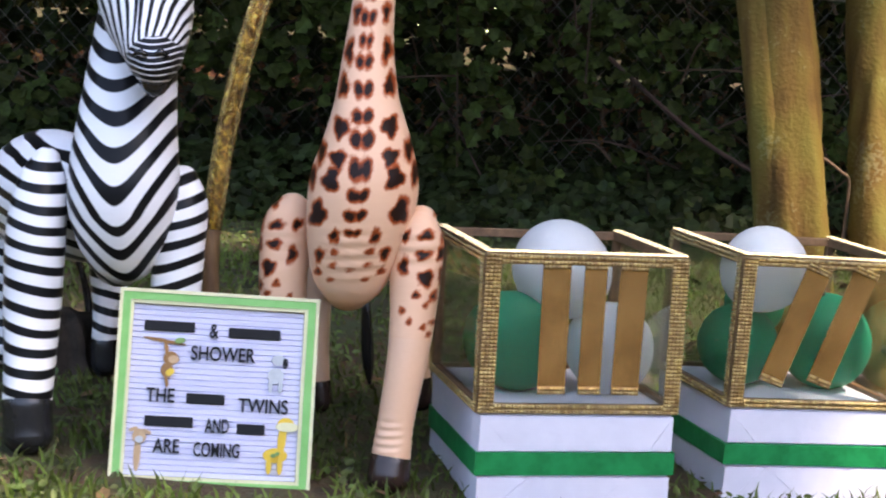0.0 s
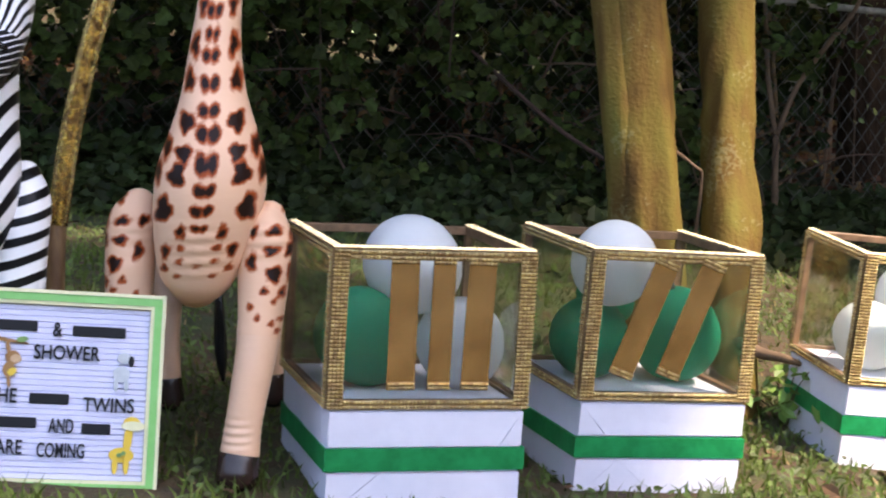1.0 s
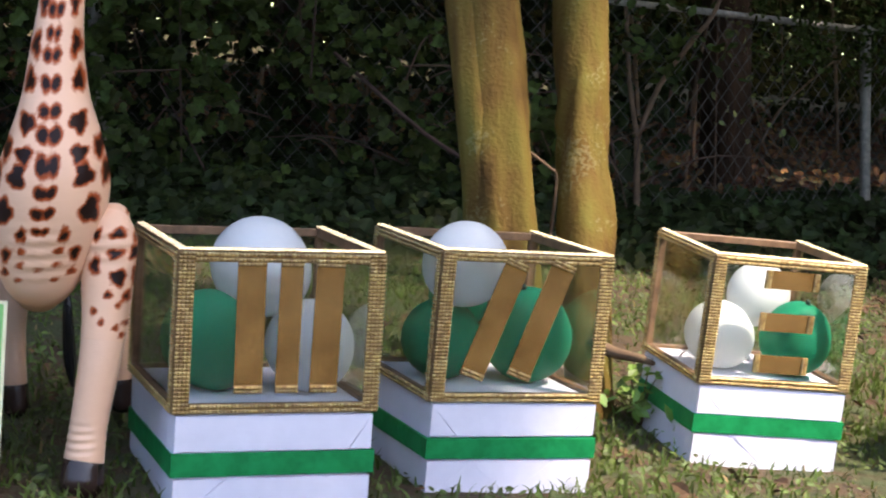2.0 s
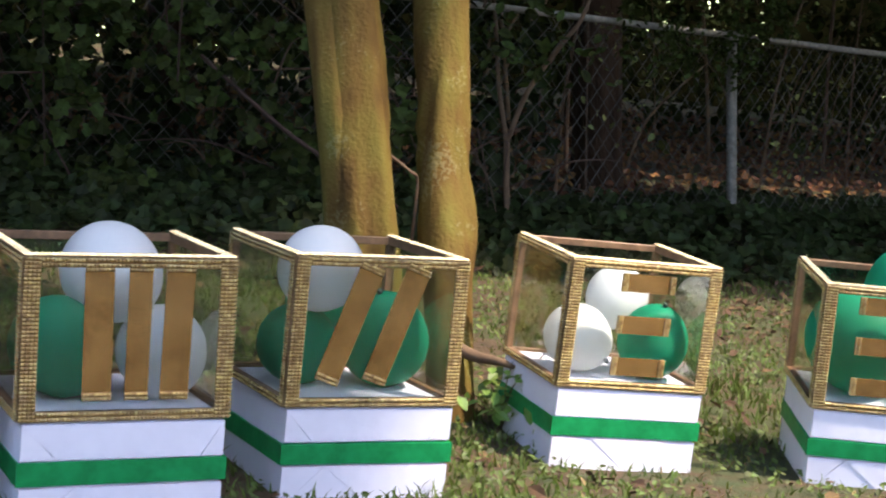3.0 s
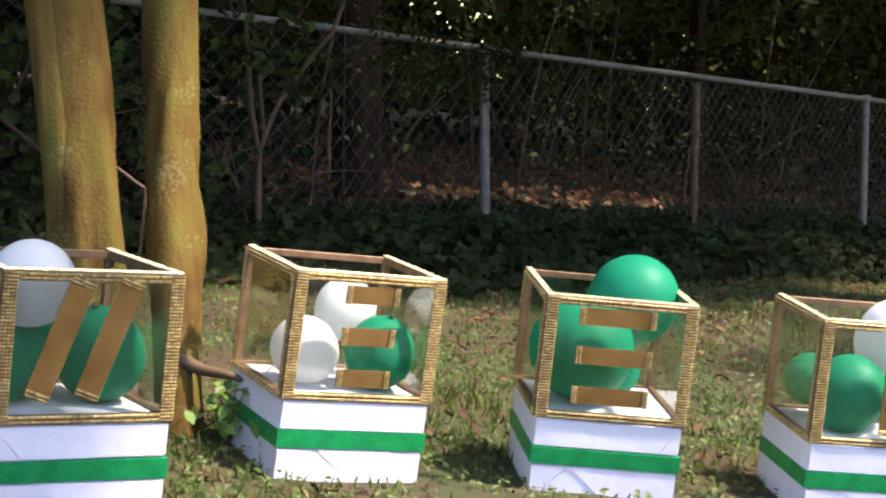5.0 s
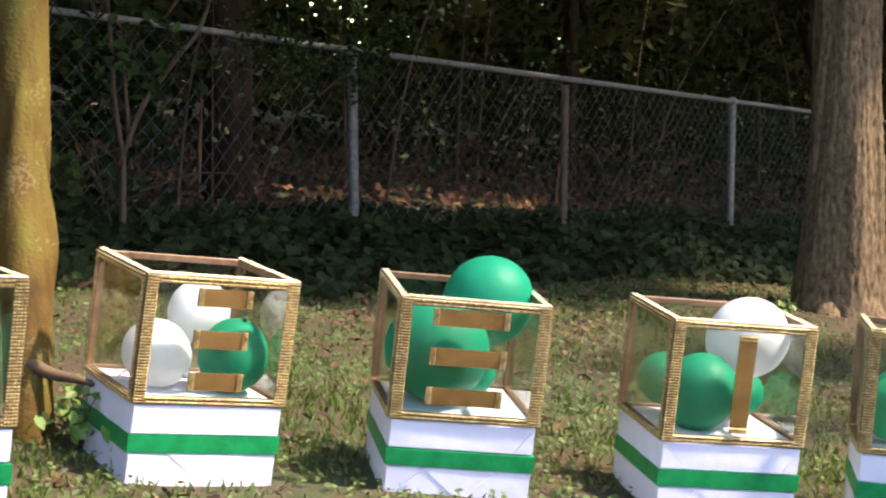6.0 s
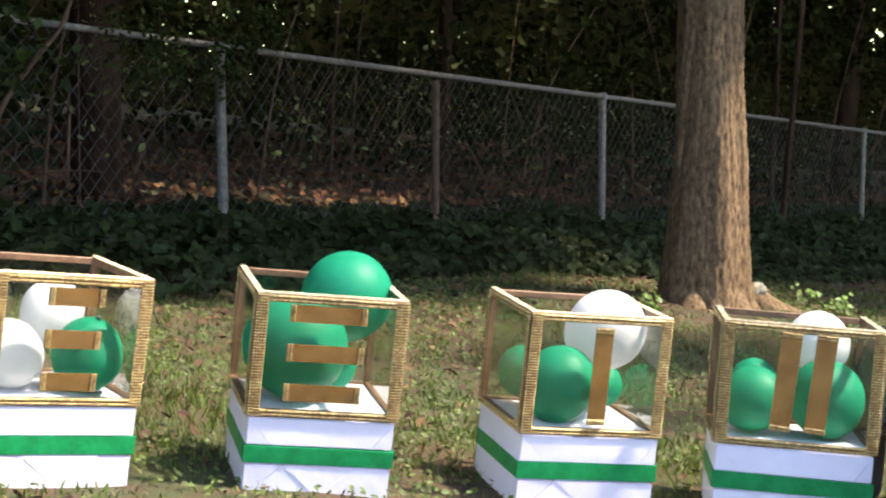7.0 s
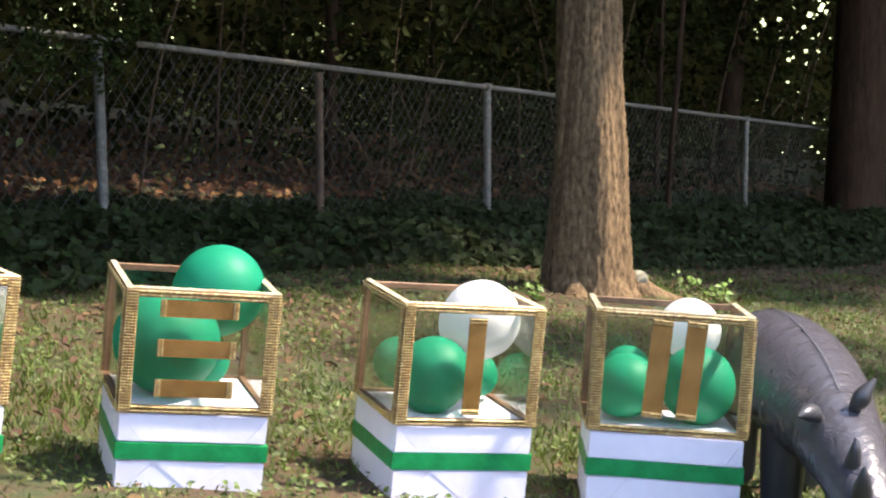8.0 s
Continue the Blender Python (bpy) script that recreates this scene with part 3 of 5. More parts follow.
def big_tree():
    t = thing("large_tree", pose(0, 0, 0), "large tree with furrowed grey-brown bark and flared root base", "tree")
    x, y = 4.275, 5.27
    trunk([(x - 0.03, y - 0.03, -0.66, 0.33), (x - 0.005, y - 0.04, -0.55, 0.240), (x - 0.014, y - 0.03, -0.42, 0.184), (x - 0.010, y - 0.02, -0.2, 0.154), (x + 0.004, y, 0.15, 0.138), (x + 0.015, y + 0.03, 0.45, 0.128), (x + 0.03, y + 0.06, 0.75, 0.123), (x + 0.05, y + 0.1, 1.6, 0.13), (x, y + 0.1, 3.0, 0.1)], "trunk", M_BARK_R, t, seg=150, rough=0.014, freq=9, steps=22, furrow=0.006)
    # lichen patch and roots
    for k, (a, L) in enumerate(((-0.5, 0.34), (-2.4, 0.3), (-1.5, 0.22), (0.4, 0.3))):
        cx, cy = math.cos(a), math.sin(a)
        v, f = tube([(x + 0.16 * cx, y + 0.16 * cy, -0.40, 0.05), (x + (0.16 + L * 0.4) * cx, y + (0.16 + L * 0.4) * cy, -0.50, 0.06), (x + (0.16 + L) * cx, y + (0.16 + L) * cy, g(x + (0.16 + L) * cx, y + (0.16 + L) * cy) - 0.02, 0.03)], 10)
        link("root", v, f, M_BARK_R, t, smooth=True)
    for k, (cx, cy, cz, r) in enumerate(((4.47, 5.17, -0.44, 0.035), (4.45, 5.16, -0.39, 0.03), (4.50, 5.18, -0.49, 0.035), (4.46, 5.15, -0.47, 0.03))):
        bm = bmesh.new()
        bmesh.ops.create_icosphere(bm, subdivisions=3, radius=r, matrix=Matrix.Translation((cx, cy, cz)))
        for v in bm.verts:
            v.co += (v.co - Vector((cx, cy, cz))) * 0.35 * noise.noise(v.co * 40)
        part("lichen", bm, M_LICHEN, t, "pale grey-green lichen")
    # unseen leaf masses added far from the trunk to shade ivy, lawn and woods
    shade_crown(t, (8.9, 5.6, 3.3), (2.0, 1.2, 0.5), 2300, 0.3, 66, M_CANOPY, "added_shade_crown")
    shade_crown(t, (9.6, 6.5, 3.6), (2.3, 1.5, 0.5), 2600, 0.3, 68, M_CANOPY, "added_shade_crown")
    shade_crown(t, (6.5, 2.9, 3.4), (1.9, 0.75, 0.4), 620, 0.2, 69, M_CANOPY, "added_shade_crown")
    shade_crown(t, (3.6, 5.3, 2.1), (2.4, 0.7, 0.4), 2200, 0.22, 67, M_CANOPY, "added_shade_crown")
    shade_crown(t, (5.7, 5.6, 3.4), (1.6, 0.9, 0.4), 1100, 0.25, 70, M_CANOPY, "added_shade_crown")
    shade_crown(t, (5.2, 6.2, 3.6), (3.0, 1.9, 0.8), 1100, 0.3, 6, M_CANOPY)
    return t


big_tree()


def wood_tree(x, y, r, seed, label, lean=0.0, crown_at=None, count=5200):
    t = thing("woodland_tree", pose(0, 0, 0), label, "tree", "trees behind the fence")
    z = g(x, y) - 0.1
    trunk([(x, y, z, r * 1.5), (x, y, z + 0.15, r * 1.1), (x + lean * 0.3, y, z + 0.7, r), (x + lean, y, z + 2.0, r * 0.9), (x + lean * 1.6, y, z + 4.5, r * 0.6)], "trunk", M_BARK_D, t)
    # unseen foliage overhead, placed to keep sun and sky off the woods
    shade_crown(t, crown_at or (x + lean, y - 0.3, z + 4.0), (3.2, 2.8, 1.0), count, 0.42, seed, M_CANOPY)
    return t


wood_tree(2.86, 8.7, 0.13, 11, "dark shaded tree trunk among brown leaf litter", count=2400)
# two trees added out of sight so their foliage shades the vine hedge
wood_tree(-1.5, 7.6, 0.12, 12, "added tree hidden among vines to shade the fence", 0.2, (-0.6, 6.2, 3.6))
wood_tree(0.6, 8.3, 0.1, 13, "added tree hidden among vines to shade the fence", 0.0, (1.4, 6.4, 3.7), 3600)
wood_tree(6.4, 11.5, 0.05, 14, "dark slim tree trunk in deep shade")
wood_tree(10.95, 10.5, 0.25, 15, "broad dark tree trunk in deep shade")
wood_tree(8.7, 10.4, 0.022, 16, "slim dark sapling trunk in deep shade", count=900)
wood_tree(7.6, 8.9, 0.018, 17, "slim brown sapling trunk in deep shade", 0.1, count=700)
# trees added so their high foliage keeps sun off the far ground
for k, (fx, fy) in enumerate(((-3.0, 11.5), (0.8, 13.2), (4.4, 14.2), (8.2, 15.0), (12.5, 14.0), (-4.5, 8.5))):
    wood_tree(fx, fy, 0.11, 50 + k, "distant dark tree added to shade the woods", 0.1)
wood_tree(9.9, 12.4, 0.08, 18, "dark leaning tree trunk in deep shade", -0.8)


def sapling():
    t = thing("forked_sapling", pose(0, 0, 0), "slender forked brown sapling in front of the fence", "sapling")
    for n, pts in (("stem", [(1.67, 6.05, -0.3, 0.016), (1.70, 6.15, -0.1, 0.013), (1.715, 6.2, 0.134, 0.012)]),
                   ("fork", [(1.715, 6.2, 0.134, 0.010), (1.69, 6.22, 0.35, 0.009), (1.685, 6.25, 0.6, 0.008), (1.66, 6.3, 0.95, 0.007)]),
                   ("fork", [(1.715, 6.2, 0.134, 0.010), (1.80, 6.2, 0.33, 0.010), (1.93, 6.2, 0.50, 0.009), (2.02, 6.2, 0.62, 0.008), (2.1, 6.2, 0.9, 0.007)])):
        v, f = tube(pts, 8, cap=False)
        link(n, v, f, M_TWIG, t, smooth=True)
    rng = np.random.default_rng(44)
    n = 260
    s = rng.uniform(0, 1, n)
    pos = np.stack([1.72 + 0.25 * rng.normal(size=n) * 0.7, 6.15 + 0.1 * rng.normal(size=n), 0.35 + 0.6 * s], 1)
    leaves("foliage", pos, rng.uniform(0.03, 0.07, n), rng.normal(size=(n, 3)) + np.array([0, -0.8, 0.6]), M_LEAF, OVAL, t, rng)
    return t


sapling()


# ---- vines, ivy bed, litter, woodland understorey ----
def vine_hedge():
    rng = np.random.default_rng(7)
    h = thing("vine_hedge", pose(0, 0, 0), "tangled leafy vines covering the fence in deep shade", "vines", kind="stuff")
    # leaves hang in sheets and clumps with dark gaps between
    pos = []
    while len(pos) < 6000:
        x, z = rng.uniform(-3.6, 1.75), rng.uniform(-0.35, 1.35)
        d = noise.noise(Vector((x * 2.2, z * 2.2, 5))) + 0.6 * noise.noise(Vector((x * 6, z * 6, 9))) - 0.25 * max(0.0, x - 0.4)
        if d > rng.uniform(-0.25, 0.55):
            pos.append((x, fence_y(x) - 0.12 - 0.3 * rng.random() - 0.22 * max(0, d), z - 0.05 * x))
    pos = np.array(pos)
    nrm = rng.normal(size=pos.shape) * 0.55 + np.array([0.1, -1.0, 0.55])
    leaves("foliage", pos, rng.uniform(0.026, 0.062, len(pos)), nrm, M_LEAF, IVY, h, rng)
    pos = np.stack([rng.uniform(-4, 2.0, 11000), rng.uniform(0.15, 1.1, 11000), rng.uniform(-0.4, 1.6, 11000)], 1)
    pos[:, 1] += np.array([fence_y(a) for a in pos[:, 0]])
    leaves("inner_foliage", pos, rng.uniform(0.04, 0.085, len(pos)), rng.normal(size=pos.shape) + np.array([0, -0.6, 0.4]), M_IVY, IVY, h, rng)
    V, F = [], []
    for k in range(150):
        x, z = rng.uniform(-3.4, 1.7), rng.uniform(-0.3, 0.9)
        y = fence_y(x) - rng.uniform(0.0, 0.35)
        dx, dz = rng.normal() * 0.35, rng.normal() * 0.4
        v, f = tube([(x, y, z, 0.004), (x + dx * 0.5, y - 0.05, z + dz * 0.5 + 0.05, 0.0035), (x + dx, y, z + dz, 0.002)], 5, cap=False)
        o = len(V)
        V += v
        F += [tuple(i + o for i in q) for q in f]
    for pts in ([(0.55, 5.75, 0.5, 0.007), (0.85, 5.7, 0.22, 0.008), (1.15, 5.7, 0.02, 0.007), (1.35, 5.7, -0.2, 0.006)], [(1.05, 5.75, 0.1, 0.008), (1.15, 5.7, -0.1, 0.007), (1.2, 5.7, -0.25, 0.007)]):
        v, f = tube(pts, 7, cap=False)
        o = len(V)
        V += v
        F += [tuple(i + o for i in q) for q in f]
    link("vine_stem", V, F, M_VINE, h, "dry brown vine stems")
    return h


vine_hedge()


def ivy_bed():
    rng = np.random.default_rng(8)
    n = 32000
    x = rng.uniform(-3.5, 11, n)
    front = 1.0 + 0.25 * np.clip(x - 3.6, 0, 4)
    fy = np.array([fence_y(a) for a in x])
    y = fy - front + rng.random(n) * (front + 0.9)
    z = np.array([g(a, b) for a, b in zip(x, y)])
    edge = np.clip((y - fy + front) / 0.5, 0, 1) * np.clip((fy + 1.0 - y) / 0.6, 0, 1)
    bump = np.array([0.5 + 0.5 * noise.noise(Vector((a * 2, b * 2, 1))) for a, b in zip(x, y)])
    z = z + 0.02 + edge * (0.05 + 0.17 * bump) * rng.uniform(0.5, 1, n)
    nrm = rng.normal(size=(n, 3)) * 0.5 + np.array([0, -0.55, 1.0])
    o = leaves("ivy_bed", np.stack([x, y, z], 1), rng.uniform(0.028, 0.058, n), nrm, M_IVY, IVY, None, rng)
    return tagged(o, "dark green ivy bed along the foot of the fence", "ivy", kind="stuff")


ivy_bed()


def overhang():
    """Fine leafy sprays hanging over the fence's top rail."""
    rng = np.random.default_rng(52)
    pos = []
    for k in range(46):
        x = rng.uniform(2.15, 3.1)
        c = np.array([x, fence_y(x) - rng.uniform(0.02, 0.2), fence_top(x) + rng.uniform(-0.08, 0.35)])
        s = rng.uniform(0, 1, (24, 1))
        pos.append(c + s * np.array([[rng.normal() * 0.1, -0.05, -0.16]]) + rng.normal(size=(24, 3)) * 0.014)
    pos = np.concatenate(pos)
    o = leaves("overhanging_sprays", pos, rng.uniform(0.018, 0.04, len(pos)), rng.normal(size=pos.shape) + np.array([0, -0.6, 0.6]), M_LEAF, OVAL, None, rng)
    tagged(o, "dark green leafy sprays drooping over the fence rail", "branches", kind="stuff")


overhang()


def litter():
    rng = np.random.default_rng(9)
    n = 24000
    x = rng.uniform(-4, 16, n)
    y = np.array([fence_y(a) for a in x]) + rng.uniform(0.3, 9.0, n)
    z = np.array([g(a, b) for a, b in zip(x, y)]) + rng.uniform(0.01, 0.06, n)
    o = leaves("woodland_litter", np.stack([x, y, z], 1), rng.uniform(0.035, 0.085, n), rng.normal(size=(n, 3)) * 0.5 + np.array([0, -0.4, 1]), M_LITTER, OVAL, None, rng)
    tagged(o, "brown fallen leaves on the woodland floor", "leaf litter", kind="stuff")
    n = 11000
    x, y = rng.uniform(-1.2, 9, n), rng.uniform(2.0, 8.0, n)
    ok = free(x, y, 0.03)
    x, y = x[ok], y[ok]
    n = len(x)
    z = np.array([g(a, b) for a, b in zip(x, y)]) + 0.012
    o = leaves("lawn_litter", np.stack([x, y, z], 1), 0.009 + 0.036 * rng.random(n) ** 3, rng.normal(size=(n, 3)) * 0.35 + np.array([0, 0, 1]), M_DULL, OVAL, None, rng)
    tagged(o, "scattered dry brown leaves on the lawn", "leaf litter", kind="stuff")
    n = 3800
    x = rng.uniform(1.5, 10, n)
    y = np.array([fence_y(a) for a in x]) - (1.0 + 0.25 * np.clip(x - 3.6, 0, 4)) - 0.35 + 0.45 * rng.normal(size=n)
    z = np.array([g(a, b) for a, b in zip(x, y)]) + 0.012
    o = leaves("edge_litter", np.stack([x, y, z], 1), rng.uniform(0.012, 0.036, n), rng.normal(size=(n, 3)) * 0.35 + np.array([0, -0.2, 1]), M_DULL, OVAL, None, rng)
    tagged(o, "rusty brown leaves lying in front of the ivy", "leaf litter", kind="stuff")


litter()


def understorey():
    rng = np.random.default_rng(10)
    n = 9000
    x = rng.uniform(-4, 17, n)
    y = np.array([fence_y(a) for a in x]) + rng.uniform(2.0, 9.5, n)
    z = rng.uniform(-0.4, 2.2, n) - 0.12 * x
    keep = np.array([noise.noise(Vector((a * 0.9, b * 0.9, c * 1.1))) > -0.02 + 0.3 * rng.random() - 0.12 * (c + 0.12 * a) for a, b, c in zip(x, y, z)])
    pos = np.stack([x, y, z], 1)[keep]
    n = 6000
    x = rng.uniform(-7, 18, n)
    y = np.array([fence_y(a) for a in x]) + rng.uniform(4.5, 8.5, n)
    z = np.array([g(min(a, 14), b) for a, b in zip(x, y)]) + rng.uniform(0, 1.25, n)
    pos = np.concatenate([pos, np.stack([x, y, z], 1)])
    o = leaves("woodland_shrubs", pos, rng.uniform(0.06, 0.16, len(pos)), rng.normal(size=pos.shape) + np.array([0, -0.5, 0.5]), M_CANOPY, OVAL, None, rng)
    tagged(o, "shaded leafy shrubs in the woods behind the fence", "shrubs", kind="stuff")


understorey()


def thicket():
    """Dark evergreen bushes and thin stems that close the view beyond the large tree."""
    rng = np.random.default_rng(61)
    pos = []
    while len(pos) < 9000:
        x = rng.uniform(5.6, 15)
        y = fence_y(x) + rng.uniform(0.5, 4.5)
        h = rng.uniform(0, 1) ** 0.8 * 2.4
        if noise.noise(Vector((x * 1.1, y * 1.1, h * 1.4))) > -0.05:
            pos.append((x, y, g(min(x, 14), y) + h))
    pos = np.array(pos)
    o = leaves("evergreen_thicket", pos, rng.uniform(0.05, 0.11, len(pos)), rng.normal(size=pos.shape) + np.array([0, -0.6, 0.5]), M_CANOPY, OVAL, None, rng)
    tagged(o, "dark evergreen thicket beyond the fence", "shrubs", kind="stuff")


thicket()


def lit_sprays():
    """Sprays of leaves coloured yellow-green to look sunlit, and bare branches among the shrubs."""
    rng = np.random.default_rng(31)
    pos = []
    for k in range(150):
        x = rng.uniform(1.2, 14)
        y = fence_y(x) + rng.uniform(0.4, 4)
        c = np.array([x, y, rng.uniform(-0.45, 1.1) - 0.12 * x])
        pos.append(c + rng.normal(size=(rng.integers(4, 34), 3)) * np.array([0.11, 0.11, 0.08]))
    pos = np.concatenate(pos)
    o = leaves("sunlit_toned_leaves", pos, rng.uniform(0.02, 0.05, len(pos)), rng.normal(size=pos.shape) + np.array([0, -0.5, 0.8]), M_SUNLIT_TONE, OVAL, None, rng)
    tagged(o, "sprays of leaves painted yellow-green as if sunlit among dark woodland shrubs", "shrubs", kind="stuff")
    V, F = [], []
    for k in range(90):
        x = rng.uniform(-1, 13)
        y = fence_y(x) + rng.uniform(0.5, 5)
        z = g(x, y)
        h, dx = rng.uniform(0.4, 2.4), rng.normal() * 0.5
        r = rng.uniform(0.004, 0.016)
        v, f = tube([(x, y, z, r), (x + dx * 0.3, y, z + h * 0.5, r * 0.8), (x + dx, y, z + h, r * 0.5)], 6, cap=False)
        o = len(V)
        V += v
        F += [tuple(i + o for i in q) for q in f]
    tagged(link("woodland_stems", V, F, M_TWIG, smooth=True), "thin bare brown stems in the shaded woods", "saplings", kind="stuff")


# pale leaf colour stands in for sunlight falling into the woods
M_SUNLIT_TONE = mat("painted_sunlit_leaf", (0.22, 0.235, 0.065), (0.13, 0.145, 0.04), rough=0.5, scale=20, bump=0.0, trans=0.35, isl_var=0.5)
lit_sprays()


M_CLOVER = mat("clover_leaf", (0.11, 0.145, 0.03), (0.06, 0.085, 0.018), rough=0.6, scale=3, bump=0.0, trans=0.3, isl_var=0.5)


def grass():
    rng = np.random.default_rng(12)
    for name, n, mt, hi, lab, y0, y1 in (("grass", 140000, M_GRASS, 0.03, "short sparse green grass on the lawn", 2.0, 4.8), ("dry_grass", 13000, M_STRAW, 0.022, "dry straw-coloured grass in the lawn", 2.0, 4.8), ("grass", 36000, M_GRASS, 0.032, "short sparse green grass on the lawn", -1.8, 3.8)):
        x = rng.uniform(-1.4, 7.5, n)
        y = y0 + y1 * rng.random(n) ** (1.4 if y0 > 0 else 1.0)
        d = np.array([noise.noise(Vector((a * 1.6, b * 1.6, 2))) + 0.5 * noise.noise(Vector((a * 7, b * 7, 2))) for a, b in zip(x, y)])
        ok = (d > rng.uniform(-0.7, 0.45, n)) if name == "grass" else (d < rng.uniform(-0.5, 0.6, n))
        ok &= free(x, y)
        x, y, d = x[ok], y[ok], d[ok]
        n = len(x)
        z = np.array([g(a, b) for a, b in zip(x, y)])
        h = hi * rng.uniform(0.35, 1.15, n) * (1 + 0.5 * np.clip(d, -0.5, 1))
        a = rng.uniform(0, 2 * math.pi, n)
        b = rng.uniform(0, 2 * math.pi, n)
        lean = h * rng.uniform(0.2, 1.1, n)
        w = 0.0016 + 0.0018 * rng.random(n)
        base = np.stack([x, y, z - 0.003], 1)
        s = np.stack([np.cos(a), np.sin(a), 0 * a], 1) * w[:, None]
        mid = base + np.stack([np.cos(b) * lean * 0.4, np.sin(b) * lean * 0.4, h * 0.65], 1)
        tip = base + np.stack([np.cos(b) * lean, np.sin(b) * lean, h], 1)
        V = np.stack([base - s, base + s, mid + s * 0.7, mid - s * 0.7, tip], 1).reshape(-1, 3)
        k = 5 * np.arange(n)[:, None]
        F = [tuple(q) for q in (np.array([[0, 1, 2, 3]]) + k)] + [tuple(q) for q in (np.array([[3, 2, 4]]) + k)]
        tagged(link(name, V, F, mt), lab, "grass", kind="stuff")
    n = 46000
    x, y = rng.uniform(-1.3, 6.5, n), 2.0 + 4.0 * rng.random(n) ** 1.3
    ok = np.array([noise.noise(Vector((a * 2.3, b * 2.3, 8))) > -0.25 for a, b in zip(x, y)]) & free(x, y, 0.012)
    x, y = x[ok], y[ok]
    n = len(x)
    z = np.array([g(a, b) for a, b in zip(x, y)]) + rng.uniform(0.004, 0.018, n)
    o = leaves("clover", np.stack([x, y, z], 1), rng.uniform(0.009, 0.021, n), rng.normal(size=(n, 3)) * 0.4 + np.array([0, -0.3, 1]), M_CLOVER, OVAL, None, rng)
    tagged(o, "low broad-leaved weeds and clover in the lawn", "weeds", kind="stuff")


grass()


def weed(x, y, n, h, seed, label):
    rng = np.random.default_rng(seed)
    w = thing("weed", pose(x, y, g(x, y)), label, "weed", "weeds by the trees")
    V, F = [], []
    pos = []
    for k in range(n):
        a, r = rng.uniform(0, 6.28), rng.uniform(0.2, 1) * h * 0.6
        tip = (math.cos(a) * r, math.sin(a) * r, h * rng.uniform(0.4, 1))
        v, f = tube([(0, 0, 0, 0.0018), (tip[0] * 0.4, tip[1] * 0.4, tip[2] * 0.6, 0.0015), (*tip, 0.001)], 5, cap=False)
        o = len(V)
        V += v
        F += [tuple(i + o for i in q) for q in f]
        for j in range(4):
            pos.append(np.array(tip) * rng.uniform(0.6, 1.02) + rng.normal(size=3) * 0.012)
    link("stems", V, F, M_TWIG, w)
    pos = np.array(pos)
    leaves("foliage", pos, rng.uniform(0.02, 0.042, len(pos)), rng.normal(size=pos.shape) * 0.5 + np.array([0, -0.5, 1]), M_WEED, OVAL, w, rng)


M_WEED = mat("fresh_weed_leaf", (0.20, 0.32, 0.07), (0.13, 0.22, 0.04), rough=0.5, scale=40, bump=0.05, trans=0.35, isl_var=0.3)
weed(0.93, 3.2, 16, 0.17, 1, "leafy green weed at the foot of the smooth-barked tree")
weed(0.97, 3.05, 10, 0.1, 2, "low leafy weed at the foot of the smooth-barked tree")
weed(4.75, 5.0, 10, 0.12, 3, "small green weed beside the large tree's roots")
weed(3.85, 5.0, 9, 0.1, 4, "small green weed beside the large tree's roots")
weed(4.9, 5.4, 9, 0.1, 5, "small green weed beside the large tree's roots")


# ---- balloon boxes on wrapped gift boxes ----
def stud_rows(o, u, v, n, lu, lv, pitch=0.0056, h=0.003):
    """Small faceted stones in rows on the rectangle at o spanned by u * lu and v * lv, facing n."""
    o, u, v, n = (np.array(k, float) for k in (o, u, v, n))
    a, b = max(1, int(lu / pitch)), max(1, int(lv / pitch))
    pu, pv = lu / a, lv / b
    I, J = np.meshgrid(np.arange(a), np.arange(b), indexing="ij")
    c = o + (I.ravel()[:, None] + 0.5) * pu * u + (J.ravel()[:, None] + 0.5) * pv * v
    q = np.array([(-1, -1), (1, -1), (1, 1), (-1, 1)], float)
    low = c[:, None] + q[None, :, :1] * u * pu * 0.46 + q[None, :, 1:] * v * pv * 0.38
    top = c[:, None] + q[None, :, :1] * u * pu * 0.3 + q[None, :, 1:] * v * pv * 0.13 + n * h
    V = np.concatenate([low, top], 1).reshape(-1, 3)
    k = 8 * np.arange(len(c))[:, None]
    F = np.concatenate([np.array([[4, 5, 6, 7]]) + k] + [np.array([[i, (i + 1) % 4, 4 + (i + 1) % 4, 4 + i]]) + k for i in range(4)])
    return V, F


def strip(parent, o, u, v, lu, lv, label=""):
    """A rhinestone ribbon: a thin backing with rows of stones."""
    u, v = Vector(u), Vector(v)
    n = u.cross(v)
    o = Vector(o)
    V, F = stud_rows(o + n * 0.0012, u, v, n, lu, lv)
    k = len(V)
    c = [o, o + u * lu, o + u * lu + v * lv, o + v * lv]
    V = list(V) + [tuple(p) for p in c] + [tuple(p + n * 0.0013) for p in c]
    B = [(k + 4, k + 5, k + 6, k + 7)] + [(k + i, k + (i + 1) % 4, k + 4 + (i + 1) % 4, k + 4 + i) for i in range(4)]
    idx = [0] * len(F) + [1] * 5
    return link("rhinestone_strip", V, list(F) + B, None, parent, label, mats=[M_GOLD, M_GOLD_BACK], idx=idx)


